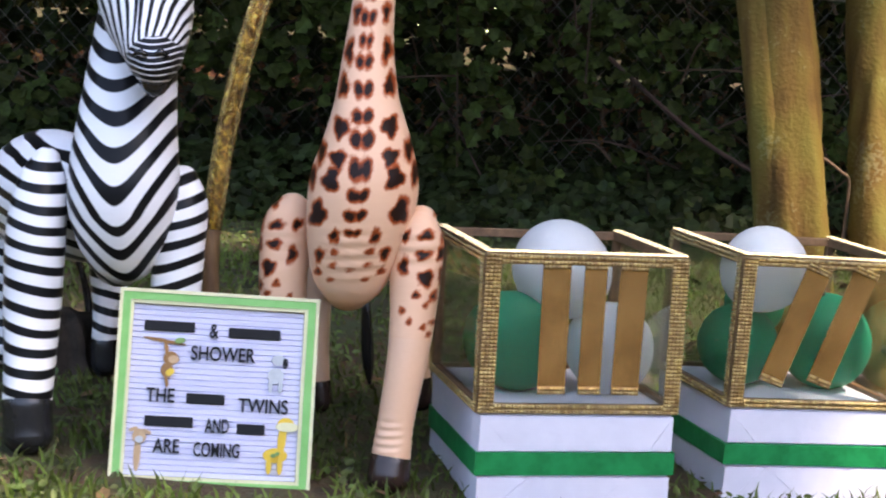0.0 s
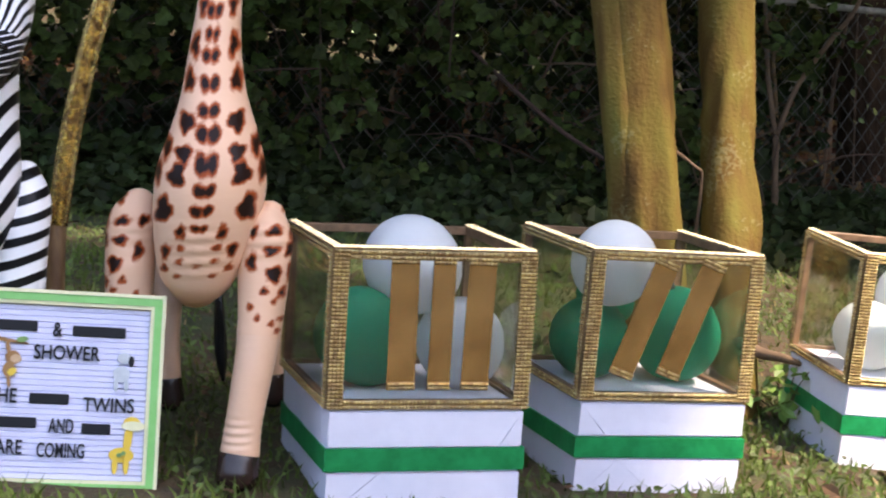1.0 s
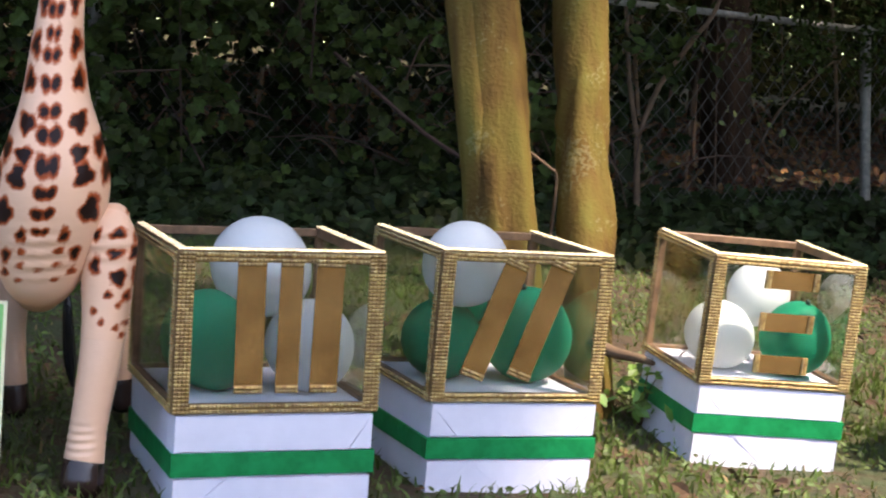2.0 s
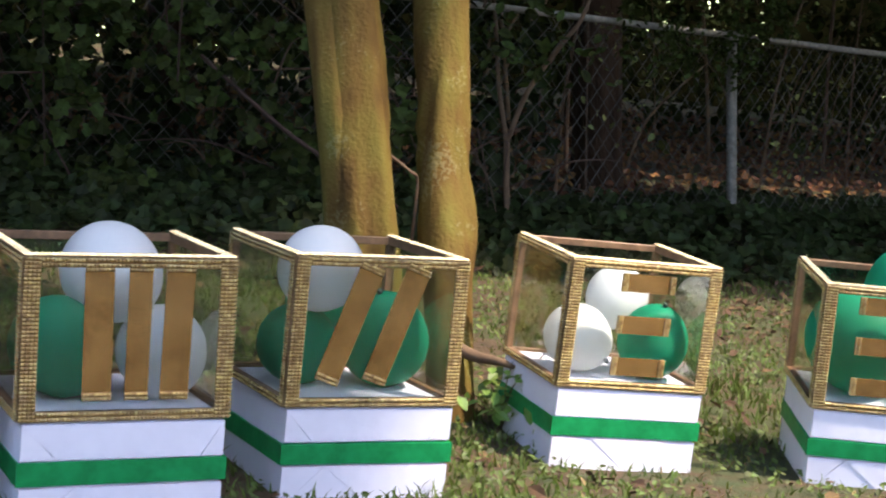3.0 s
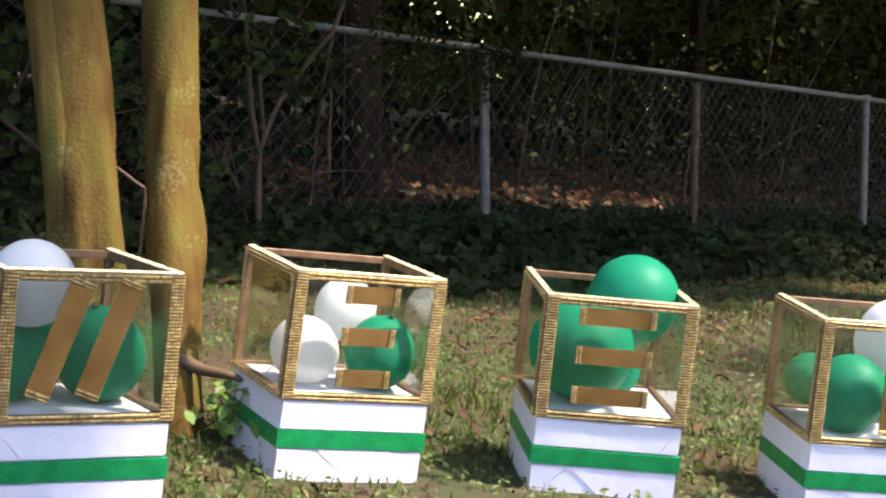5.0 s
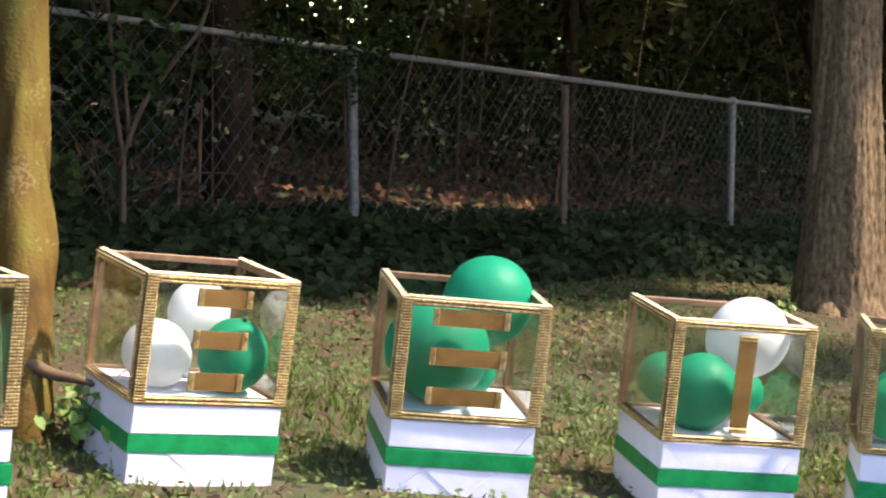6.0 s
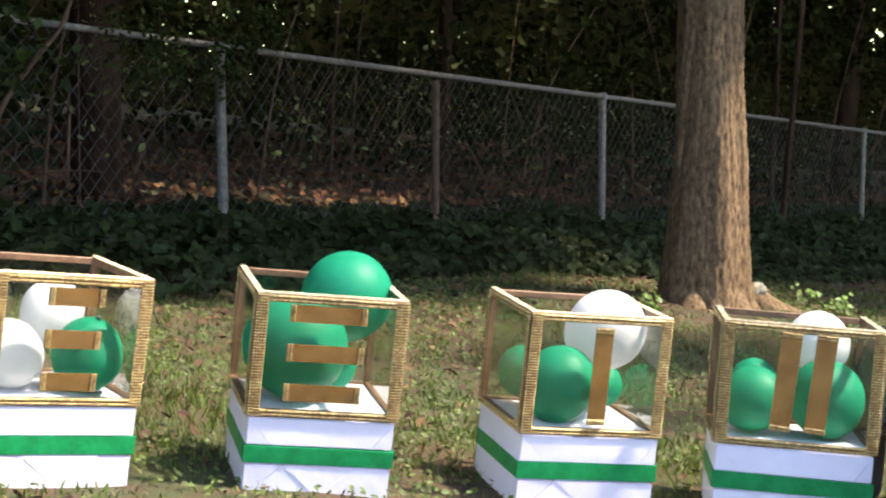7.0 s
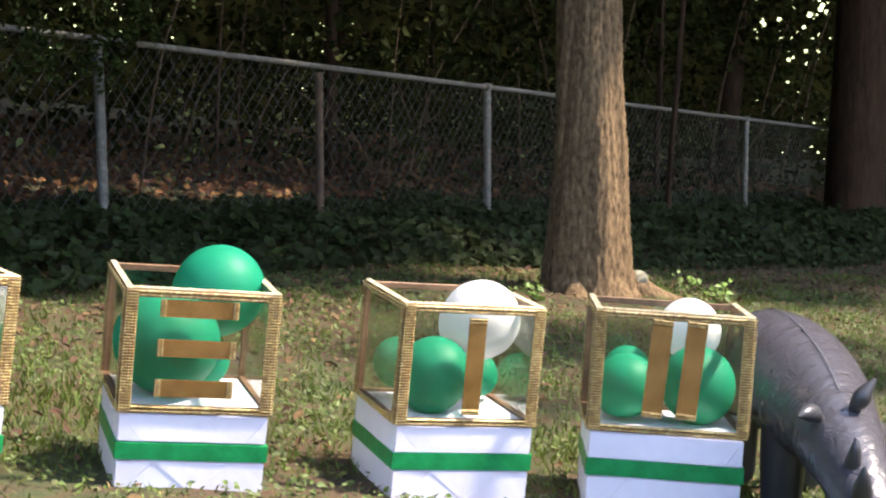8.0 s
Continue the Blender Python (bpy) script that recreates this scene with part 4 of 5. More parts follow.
def foil_bar(parent, p, q, width):
    """A flat foil bar on the front pane from p to q (across, up), with stones at its ends."""
    p, q = Vector((p[0], 0, p[1])), Vector((q[0], 0, q[1]))
    d = (q - p).normalized()
    s = Vector((d.z, 0, -d.x)) * width / 2
    y0, y1 = -0.0075, -0.0045
    V = [Vector((k.x, y, k.z)) for y in (y0, y1) for k in (p - s, p + s, q + s, q - s)]
    F = [(0, 1, 2, 3), (7, 6, 5, 4)] + [(i, i + 4, (i + 1) % 4 + 4, (i + 1) % 4) for i in range(4)]
    b = link("foil_bar", V, F, M_FOIL, parent, "brushed bronze foil bar")
    sw = s.normalized()
    n = sw.cross(d)
    if n.y > 0:
        sw = -sw
    for e in (p, q - d * 0.012):
        strip(b, Vector((e.x, y0, e.z)) - sw * width / 2, sw, d, width, 0.012)


def balloon_box(x, y, z, rx, ry, rz, w, h, d, bars, label):
    t = thing("balloon_box", pose(x, y, z, rx, ry, rz), label, "balloon box", "balloon boxes")
    a, b = w / 2, 0.013
    # wooden frame
    for sx in (-a + b / 2, a - b / 2):
        for yy in (b / 2, d - b / 2):
            part("frame_upright", box_bm(sx - b / 2, sx + b / 2, yy - b / 2, yy + b / 2, 0.0, h, 0.001), M_WOOD, t)
    for zz in (b / 2, h - b / 2):
        for yy in (b / 2, d - b / 2):
            part("frame_rail", box_bm(-a + b, a - b, yy - b / 2, yy + b / 2, zz - b / 2, zz + b / 2, 0.001), M_WOOD, t)
        for sx in (-a + b / 2, a - b / 2):
            part("frame_rail", box_bm(sx - b / 2, sx + b / 2, b, d - b, zz - b / 2, zz + b / 2, 0.001), M_WOOD, t)
    # clear panes and floor
    for q in ((-a + 0.012, a - 0.012, -0.0035, -0.0015), (-a + 0.012, a - 0.012, d - 0.008, d - 0.006)):
        p = part("pane", box_bm(*q, 0.012, h - 0.012), M_PANE, t, "clear acrylic pane")
        p.visible_shadow = False
    for sx in (-a + 0.006, a - 0.008):
        p = part("pane", box_bm(sx, sx + 0.002, 0.012, d - 0.012, 0.012, h - 0.012), M_PANE, t, "clear acrylic pane")
        p.visible_shadow = False
    part("floor_panel", box_bm(-a + b, a - b, b, d - b, 0.003, 0.006), M_PAPER, t, "white card floor")
    # rhinestone ribbon: front, sides, top rim
    wv, wh = 0.024, 0.015
    X, Y, Z = (1, 0, 0), (0, 1, 0), (0, 0, 1)
    for o in (-a, a - wv):
        strip(t, (o, -0.004, 0), X, Z, wv, h)
    for o in (0, h - wh):
        strip(t, (-a + wv, -0.004, o), X, Z, w - 2 * wv, wh)
    for o in (0.0, d - 0.014):
        strip(t, (a + 0.0005, o, 0), Y, Z, 0.014, h)
        strip(t, (-a - 0.0005, o + 0.014, 0), (0, -1, 0), Z, 0.014, h)
    for o in (0, h - 0.014):
        strip(t, (a + 0.0005, 0.014, o), Y, Z, d - 0.028, 0.014)
        strip(t, (-a - 0.0005, d - 0.014, o), (0, -1, 0), Z, d - 0.028, 0.014)
    strip(t, (-a, -0.003, h + 0.0005), X, Y, w, 0.013)
    for o in (-a, a - 0.013):
        strip(t, (o, 0.011, h + 0.0005), X, Y, 0.013, d - 0.012)
    for p, q, k in bars:
        foil_bar(t, p, q, k)
    return t


def wrapped_box(x, y, z, rx, ry, rz, w, d, h, seed, label):
    """A paper-wrapped box under a balloon box, with a ribbon round it and folded paper ends."""
    t = thing("gift_box", pose(x, y, z, rx, ry, rz), label, "gift box", "gift boxes")
    rng = random.Random(seed)
    a = w / 2
    bm = box_bm(-a, a, 0, d, -h, -0.001)
    bmesh.ops.subdivide_edges(bm, edges=bm.edges[:], cuts=9, use_grid_fill=True)
    off = Vector((rng.uniform(0, 50), 0, 0))
    for v in bm.verts:
        k = v.co * 13 + off
        amp = 0.0022 if v.co.z < -0.004 else 0.0006
        v.co += Vector((noise.noise(k), noise.noise(k + Vector((9, 0, 0))), 0.4 * noise.noise(k + Vector((0, 9, 0))))) * amp
        # soft corners
        ex, ey = max(0, abs(v.co.x) - a + 0.004), max(0, 0.004 - v.co.y)
        if ex and ey:
            v.co += Vector((-math.copysign(0.003, v.co.x), 0.003, 0))
    part("wrapped_body", bm, M_PAPER, t, "white paper wrapping", smooth=False)
    r0, r1, e = -0.092, -0.058, 0.0062
    V = []
    for zz in (r0, r1):
        V += [(-a - 0.003, -e, zz + rng.uniform(-0.002, 0.002)), (a + 0.003, -e, zz + rng.uniform(-0.002, 0.002)), (a + 0.003, d + 0.003, zz), (-a - 0.003, d + 0.003, zz)]
        V += [(-a + 0.001, 0.001, zz), (a - 0.001, 0.001, zz), (a - 0.001, d - 0.001, zz), (-a + 0.001, d - 0.001, zz)]
    F = []
    for i in range(4):
        j = (i + 1) % 4
        F += [(i, j, 8 + j, 8 + i), (8 + i, 8 + j, 12 + j, 12 + i), (i, 4 + i, 4 + j, j)]
    link("ribbon", V, F, M_RIBBON, t, "green satin ribbon")
    # folded paper on the front: panels that meet in open folds
    t0, t1, c0 = -0.003, -0.0555, rng.uniform(-0.01, 0.01)
    b0, b1 = -0.0945, -h + 0.004
    sheets = [((-a, t0), (-a, t1), (-a + 0.045 + c0, t1)), ((-a, t0), (-a + 0.045 + c0, t1), (a - 0.045 + c0, t1), (a, t0)), ((a, t0), (a - 0.045 + c0, t1), (a, t1))]
    m0, m1 = -a * 0.52 + c0, a * 0.50 + c0
    e = (b0 - b1) * 1.25
    sheets += [((-a, b0), (-a, b1), (m0 - e, b1), (m0, b0)), ((m0, b0), (m0 - e, b1), (m0 + e, b1)), ((m0, b0), (m0 + e, b1), (m1 - e, b1), (m1, b0)), ((m1, b0), (m1 - e, b1), (m1 + e, b1)), ((m1, b0), (m1 + e, b1), (a, b1), (a, b0))]
    for poly in sheets:
        n = len(poly)
        area = sum(poly[i][0] * poly[(i + 1) % n][1] - poly[(i + 1) % n][0] * poly[i][1] for i in range(n))
        if area < 0:
            poly = poly[::-1]
        cx, cz = sum(p for p, _ in poly) / n, sum(q for _, q in poly) / n
        V = [(min(max(p, -a + 0.001), a - 0.001) + math.copysign(0.0011, cx - p), y, q + math.copysign(0.0006, cz - q)) for y in (-0.0002, -0.0042) for p, q in poly]
        V[n:] = [(p, y + rng.uniform(-0.0012, 0.0008), q) for p, y, q in V[n:]]
        F = [tuple(range(n, 2 * n))] + [(i, (i + 1) % n, n + (i + 1) % n, n + i) for i in range(n)]
        link("paper_fold", V, F, M_PAPER, t)
    return t


def balloon(owner, u, v, z, r, white, spin, label):
    """A tied round balloon: slightly pear-shaped, with a rolled knot."""
    m = pose(*owner[:6])
    c = m @ Vector((u, v, z))
    t = thing("balloon", Matrix.Translation(c) @ pose(0, 0, 0, *spin), label, "balloon", "balloons in the boxes")
    mt = M_WHITE if white else M_GREEN
    bm = bmesh.new()
    bmesh.ops.create_uvsphere(bm, u_segments=32, v_segments=20, radius=r)
    for p in bm.verts:
        s = p.co.z / r
        k = 1 + 0.07 * min(0, s) * (1 + s)
        p.co = Vector((p.co.x * k, p.co.y * k, p.co.z * (1.04 if s > 0 else 1.10)))
    part("skin", bm, mt, t, smooth=True)
    v2, f2 = tube([(0, 0, -r * 1.08, 0.006), (0, 0, -r * 1.13, 0.0035), (0.001, 0, -r * 1.16, 0.007), (0.003, 0, -r * 1.19, 0.003)], 10)
    link("knot", v2, f2, M_WHITE if white else M_KNOT, t, "" if white else "dark rolled knot", smooth=True)
    return t


BOXES = {
    "first": (0.180, 2.424, 0.127, -0.8, 5.1, 12.2, 0.306, 0.234, 0.32),
    "second": (0.570, 2.624, 0.073, 0.4, 6.6, 14.7, 0.302, 0.239, 0.289),
    "third": (1.122, 2.974, -0.016, 1.0, 7.7, 5.3, 0.304, 0.240, 0.284),
    "fourth": (1.612, 2.901, -0.076, 0.2, 5.4, -14.6, 0.297, 0.239, 0.303),
    "fifth": (2.156, 2.788, -0.143, -0.6, 5.1, -13.1, 0.303, 0.247, 0.296),
    "sixth": (2.510, 2.575, -0.158, -5.1, 2.9, -33.6, 0.325, 0.249, 0.298),
}
BARS = {
    "first": [((-0.045, 0.030), (-0.047, 0.226), 0.042), ((0.012, 0.030), (0.012, 0.226), 0.034), ((0.067, 0.030), (0.070, 0.226), 0.042)],
    "second": [((-0.086, 0.040), (-0.020, 0.228), 0.042), ((-0.004, 0.040), (0.062, 0.228), 0.042)],
    "third": [((-0.050, 0.203), (0.058, 0.203), 0.034), ((-0.050, 0.124), (0.058, 0.124), 0.034), ((-0.050, 0.045), (0.058, 0.045), 0.034)],
    "fourth": [((-0.083, 0.205), (0.068, 0.205), 0.034), ((-0.083, 0.128), (0.068, 0.128), 0.034), ((-0.083, 0.050), (0.068, 0.050), 0.034)],
    "fifth": [((0.006, 0.024), (0.006, 0.224), 0.038)],
    "sixth": [((-0.036, 0.034), (-0.024, 0.236), 0.042), ((0.034, 0.034), (0.046, 0.236), 0.042)],
}
INSIDE = {
    "first": [(0.009, 0.16, 0.192, 0.075, 1), (-0.067, 0.144, 0.082, 0.074, 0), (0.084, 0.128, 0.076, 0.069, 1)],
    "second": [(-0.064, 0.101, 0.205, 0.070, 1), (-0.075, 0.145, 0.073, 0.066, 0), (0.075, 0.13, 0.084, 0.076, 0, (190, -6, 0)), (-0.015, 0.225, 0.13, 0.05, 0)],
    "third": [(-0.072, 0.114, 0.073, 0.064, 1), (0.045, 0.215, 0.139, 0.062, 1), (0.075, 0.09, 0.077, 0.068, 0, (192, 14, 0))],
    "fourth": [(0.059, 0.185, 0.211, 0.092, 0), (-0.046, 0.125, 0.116, 0.106, 0), (0.055, 0.235, 0.056, 0.048, 0)],
    "fifth": [(0.066, 0.148, 0.195, 0.084, 1), (-0.085, 0.215, 0.085, 0.056, 0), (-0.042, 0.10, 0.085, 0.077, 0), (0.095, 0.22, 0.064, 0.047, 0)],
    "sixth": [(0.053, 0.2, 0.199, 0.066, 1), (-0.083, 0.11, 0.080, 0.068, 0), (0.070, 0.125, 0.090, 0.080, 0), (-0.074, 0.224, 0.1, 0.051, 0)],
}
EXTRA = {"first": "beside the spotted inflatable", "second": "in front of the twin tree", "third": "on open lawn", "fourth": "with a green balloon bulging from its top", "fifth": "with a white balloon above its rim", "sixth": "beside the grey inflatable"}
ob_seed = random.Random(4)
for k, B in BOXES.items():
    balloon_box(*B, BARS[k], "clear gold-trimmed open box " + EXTRA[k])
    x, y, z, rx, ry, rz, w, h, d = B
    m = pose(x, y, z, rx, ry, rz)
    low = max((m @ Vector((sx * w * 0.48, sy * d, 0))).z - g(*(m @ Vector((sx * w * 0.48, sy * d, 0))).xy) for sx in (-1, 1) for sy in (0.02, 0.5))
    wrapped_box(x, y, z, rx, ry, rz, w * 0.975, d * 0.985, low + 0.012, len(k), "white paper-wrapped gift box with a green ribbon standing on grass")
    for u, v, zz, r, white, *spin in INSIDE[k]:
        balloon(B, u, v, zz, r, white, spin[0] if spin else (ob_seed.uniform(-60, 60), ob_seed.uniform(-60, 60), 0), ("white" if white else "green") + " latex balloon inside a clear gold-trimmed box")


# ---- letter board ----
BW, BH = 0.29, 0.29
board = thing("letter_board", pose(-0.360, 2.384, 0.034, -14.5, 7.0, 9.5), "pale felt letter board in a green and cream frame", "letter board")


def ring(name, w, hgt, t, y0, y1, material, label):
    V, F = [], []
    for a, b in ((w / 2, 0.0), (w / 2 - t, t)):
        for yy in (y0, y1):
            V += [(-a, yy, b), (a, yy, b), (a, yy, hgt - b), (-a, yy, hgt - b)]
    for i in range(4):
        j = (i + 1) % 4
        F += [(i, j, 8 + j, 8 + i), (4 + i, 12 + i, 12 + j, 4 + j), (i, 4 + i, 4 + j, j), (8 + i, 8 + j, 12 + j, 12 + i)]
    return link(name, V, F, material, board, label)


def inset_ring(name, inset, t, y0, y1, material, label):
    o = ring(name, BW - 2 * inset, BH - 2 * inset, t, y0, y1, material, label)
    o.location = (0, 0, inset)
    return o


inset_ring("outer_edge", 0.0, 0.005, -0.014, 0.008, M_CREAM, "cream outer edge")
inset_ring("frame", 0.005, 0.011, -0.012, 0.008, M_FRGREEN, "light green painted frame")
inset_ring("inner_edge", 0.016, 0.005, -0.010, 0.008, M_CREAM, "cream inner edge")
# ridged felt
V, F = [], []
n_r, z0, z1, a = 30, 0.021, BH - 0.021, BW / 2 - 0.021
for i in range(n_r):
    s = (z1 - z0) / n_r
    for zz, yy in ((0, 0.0), (0.12, -0.003), (0.8, -0.0034), (0.92, 0.0)):
        V += [(-a, yy, z0 + (i + zz) * s), (a, yy, z0 + (i + zz) * s)]
for i in range(4 * n_r - 1):
    F.append((2 * i, 2 * i + 1, 2 * i + 3, 2 * i + 2))
link("felt_panel", V, F, M_FELT, board, "pale lilac ridged felt")


def word(text, u0, u1, v):
    cu = bpy.data.curves.new("lettering", "FONT")
    cu.body, cu.extrude, cu.size, cu.offset = text, 0.05, 1.0, 0.012
    o = bpy.data.objects.new("lettering", cu)
    scene.collection.objects.link(o)
    bpy.context.view_layer.update()
    me = bpy.data.meshes.new_from_object(o.evaluated_get(bpy.context.evaluated_depsgraph_get()))
    bpy.data.objects.remove(o)
    xs = [p.co.x for p in me.vertices]
    x0, x1 = min(xs), max(xs)
    for p in me.vertices:
        p.co = Vector((((p.co.x - x0) / (x1 - x0) * (u1 - u0) + u0 - 0.5) * BW, -0.006 - p.co.z * 0.03, (1 - v) * BH + (p.co.y - 0.35) * 0.029))
    me.materials.clear()
    me.materials.append(M_LETTER)
    e = new("lettering", me)
    e.parent = board
    e["label"] = "black plastic letters " + text


def text_bar(u0, u1, v):
    part("text_bar", box_bm((u0 - 0.5) * BW, (u1 - 0.5) * BW, -0.0065, -0.003, (1 - v) * BH - 0.0075, (1 - v) * BH + 0.0075, 0.001), M_LETTER, board)


for a in ((0.13, 0.38, 0.18), (0.55, 0.81, 0.195), (0.36, 0.55, 0.535), (0.16, 0.40, 0.655), (0.62, 0.76, 0.675)):
    text_bar(*a)
word("&", 0.455, 0.50, 0.19)
word("SHOWER", 0.37, 0.69, 0.305)
word("THE", 0.16, 0.30, 0.525)
word("TWINS", 0.62, 0.87, 0.555)
word("AND", 0.46, 0.58, 0.665)
word("ARE", 0.21, 0.34, 0.775)
word("COMING", 0.41, 0.64, 0.785)


def cutout(shapes, label):
    """A flat card cutout built of overlapping ovals: (u, v, half width, half height, turn, material)."""
    t = None
    for k, (u, v, rw, rh, turn, mt) in enumerate(shapes):
        V, c, s = [], math.cos(radians(turn)), math.sin(radians(turn))
        for y in (-0.0045 - 0.0009 * (k + 1), -0.003):
            for i in range(18):
                a = 2 * math.pi * i / 18
                p, q = rw * math.cos(a), rh * math.sin(a)
                V.append(((u - 0.5) * BW + p * c - q * s, y, (1 - v) * BH + p * s + q * c))
        F = [tuple(range(18)), tuple(range(35, 17, -1))] + [(i, 18 + i, 18 + (i + 1) % 18, (i + 1) % 18) for i in range(18)]
        o = link("card_cutout" if t is None else "card_piece", V, F, mt, board if t is None else t, label if t is None else "")
        t = t or o


cutout([(0.82, 0.80, 0.018, 0.011, 0, M_YELLOW), (0.85, 0.715, 0.006, 0.028, -5, M_YELLOW), (0.865, 0.64, 0.012, 0.009, 0, M_YELLOW), (0.872, 0.655, 0.017, 0.007, 0, M_CREAM), (0.79, 0.85, 0.004, 0.013, 0, M_YELLOW), (0.845, 0.85, 0.004, 0.013, 0, M_YELLOW), (0.81, 0.80, 0.004, 0.003, 0, M_LEAFC), (0.83, 0.79, 0.003, 0.003, 0, M_LEAFC)], "yellow long-necked card cutout")
cutout([(0.80, 0.40, 0.012, 0.012, 0, M_GREYC), (0.81, 0.32, 0.010, 0.008, 0, M_GREYC), (0.845, 0.335, 0.004, 0.008, 0, M_LETTER), (0.775, 0.45, 0.003, 0.011, 0, M_GREYC), (0.825, 0.45, 0.003, 0.011, 0, M_GREYC)], "pale grey banded card cutout")
cutout([(0.235, 0.255, 0.032, 0.0025, -8, M_BROWNC), (0.27, 0.34, 0.011, 0.010, 0, M_BROWNC), (0.285, 0.345, 0.008, 0.006, 0, M_TANC), (0.255, 0.40, 0.009, 0.011, 0, M_BROWNC), (0.27, 0.41, 0.007, 0.005, 30, M_YELLOW), (0.255, 0.455, 0.0025, 0.010, 10, M_BROWNC), (0.245, 0.29, 0.003, 0.012, 10, M_BROWNC), (0.31, 0.25, 0.008, 0.004, 10, M_LEAFC)], "brown card cutout hanging from a leafy branch")
cutout([(0.135, 0.82, 0.005, 0.026, 0, M_TANC), (0.14, 0.735, 0.010, 0.011, 0, M_TANC), (0.11, 0.70, 0.007, 0.003, 20, M_TANC), (0.175, 0.71, 0.007, 0.003, -20, M_TANC), (0.14, 0.75, 0.006, 0.005, 0, M_GREYC)], "tan long-necked card cutout")


# ---- inflatable animals ----
def zebra():
    P = []
    add = lambda pts, k, seg=24, sq=1.0: P.append((tube(pts, seg, squash=sq), k))
    add([(-0.503, 2.547, 0.35, 0.039), (-0.488, 2.512, 0.387, 0.067), (-0.481, 2.50, 0.44, 0.083), (-0.479, 2.51, 0.498, 0.081), (-0.476, 2.53, 0.553, 0.075), (-0.473, 2.56, 0.609, 0.070), (-0.47, 2.596, 0.667, 0.065), (-0.466, 2.625, 0.726, 0.059), (-0.464, 2.653, 0.777, 0.044)], 0, 32)
    add([(-0.414, 2.43, 0.672, 0.042), (-0.420, 2.465, 0.692, 0.054), (-0.434, 2.52, 0.728, 0.068), (-0.446, 2.57, 0.775, 0.072), (-0.452, 2.60, 0.82, 0.058)], 2, 28)
    add([(-0.405, 2.385, 0.650, 0.026), (-0.408, 2.402, 0.655, 0.034), (-0.413, 2.432, 0.667, 0.0425)], 4, 24)
    add([(-0.408, 2.40, 0.625, 0.018), (-0.412, 2.425, 0.636, 0.026), (-0.42, 2.47, 0.655, 0.03)], 3, 18)
    add([(-0.43, 2.372, 0.668, 0.003), (-0.42, 2.366, 0.672, 0.005), (-0.412, 2.366, 0.668, 0.003)], 3, 8)
    add([(-0.40, 2.366, 0.668, 0.003), (-0.392, 2.366, 0.671, 0.005), (-0.384, 2.372, 0.666, 0.003)], 3, 8)
    add([(-0.50, 2.62, 0.84, 0.018), (-0.505, 2.62, 0.86, 0.012)], 0)
    add([(-0.41, 2.62, 0.84, 0.018), (-0.405, 2.62, 0.86, 0.012)], 0)
    add([(-0.53, 2.60, 0.42, 0.08), (-0.645, 2.777, 0.430, 0.106), (-0.71, 2.976, 0.405, 0.104), (-0.75, 3.095, 0.385, 0.07)], 1, 28)
    add([(-0.600, 2.54, 0.512, 0.020), (-0.603, 2.515, 0.478, 0.037), (-0.611, 2.493, 0.415, 0.044), (-0.617, 2.471, 0.319, 0.043), (-0.622, 2.446, 0.223, 0.038), (-0.625, 2.43, 0.17, 0.036)], 1)
    add([(-0.625, 2.428, 0.165, 0.0365), (-0.625, 2.422, 0.13, 0.036), (-0.625, 2.42, 0.118, 0.037)], 3)
    add([(-0.398, 2.546, 0.476, 0.022), (-0.398, 2.521, 0.441, 0.039), (-0.404, 2.505, 0.376, 0.039), (-0.41, 2.50, 0.312, 0.038), (-0.418, 2.50, 0.215, 0.035), (-0.423, 2.50, 0.15, 0.034)], 1)
    add([(-0.423, 2.50, 0.145, 0.035), (-0.424, 2.50, 0.10, 0.036)], 3)
    add([(-0.595, 2.961, 0.33, 0.045), (-0.601, 2.927, 0.22, 0.027), (-0.604, 2.90, 0.16, 0.023)], 1)
    add([(-0.604, 2.90, 0.155, 0.024), (-0.605, 2.895, 0.115, 0.025)], 3)
    add([(-0.78, 2.961, 0.33, 0.045), (-0.785, 2.927, 0.22, 0.027), (-0.785, 2.90, 0.14, 0.023)], 1)
    add([(-0.74, 3.14, 0.36, 0.008), (-0.70, 3.17, 0.25, 0.006), (-0.685, 3.17, 0.15, 0.009), (-0.685, 3.17, 0.12, 0.003)], 3, 10)
    # welded belly folds
    for k in range(3):
        add([(-0.515 + 0.01 * k, 2.432 + 0.012 * k, 0.455 - 0.03 * k, 0.002), (-0.482, 2.422 + 0.012 * k, 0.450 - 0.03 * k, 0.004), (-0.445 - 0.01 * k, 2.432 + 0.012 * k, 0.455 - 0.03 * k, 0.002)], 0, 8)
    return merged("inflatable_zebra", P, [M_ZNECK, M_ZLEG, M_ZFACE, M_BLACK, M_ZNOSE], "black and white striped inflatable vinyl zebra standing on the lawn", "inflatable")


zebra()


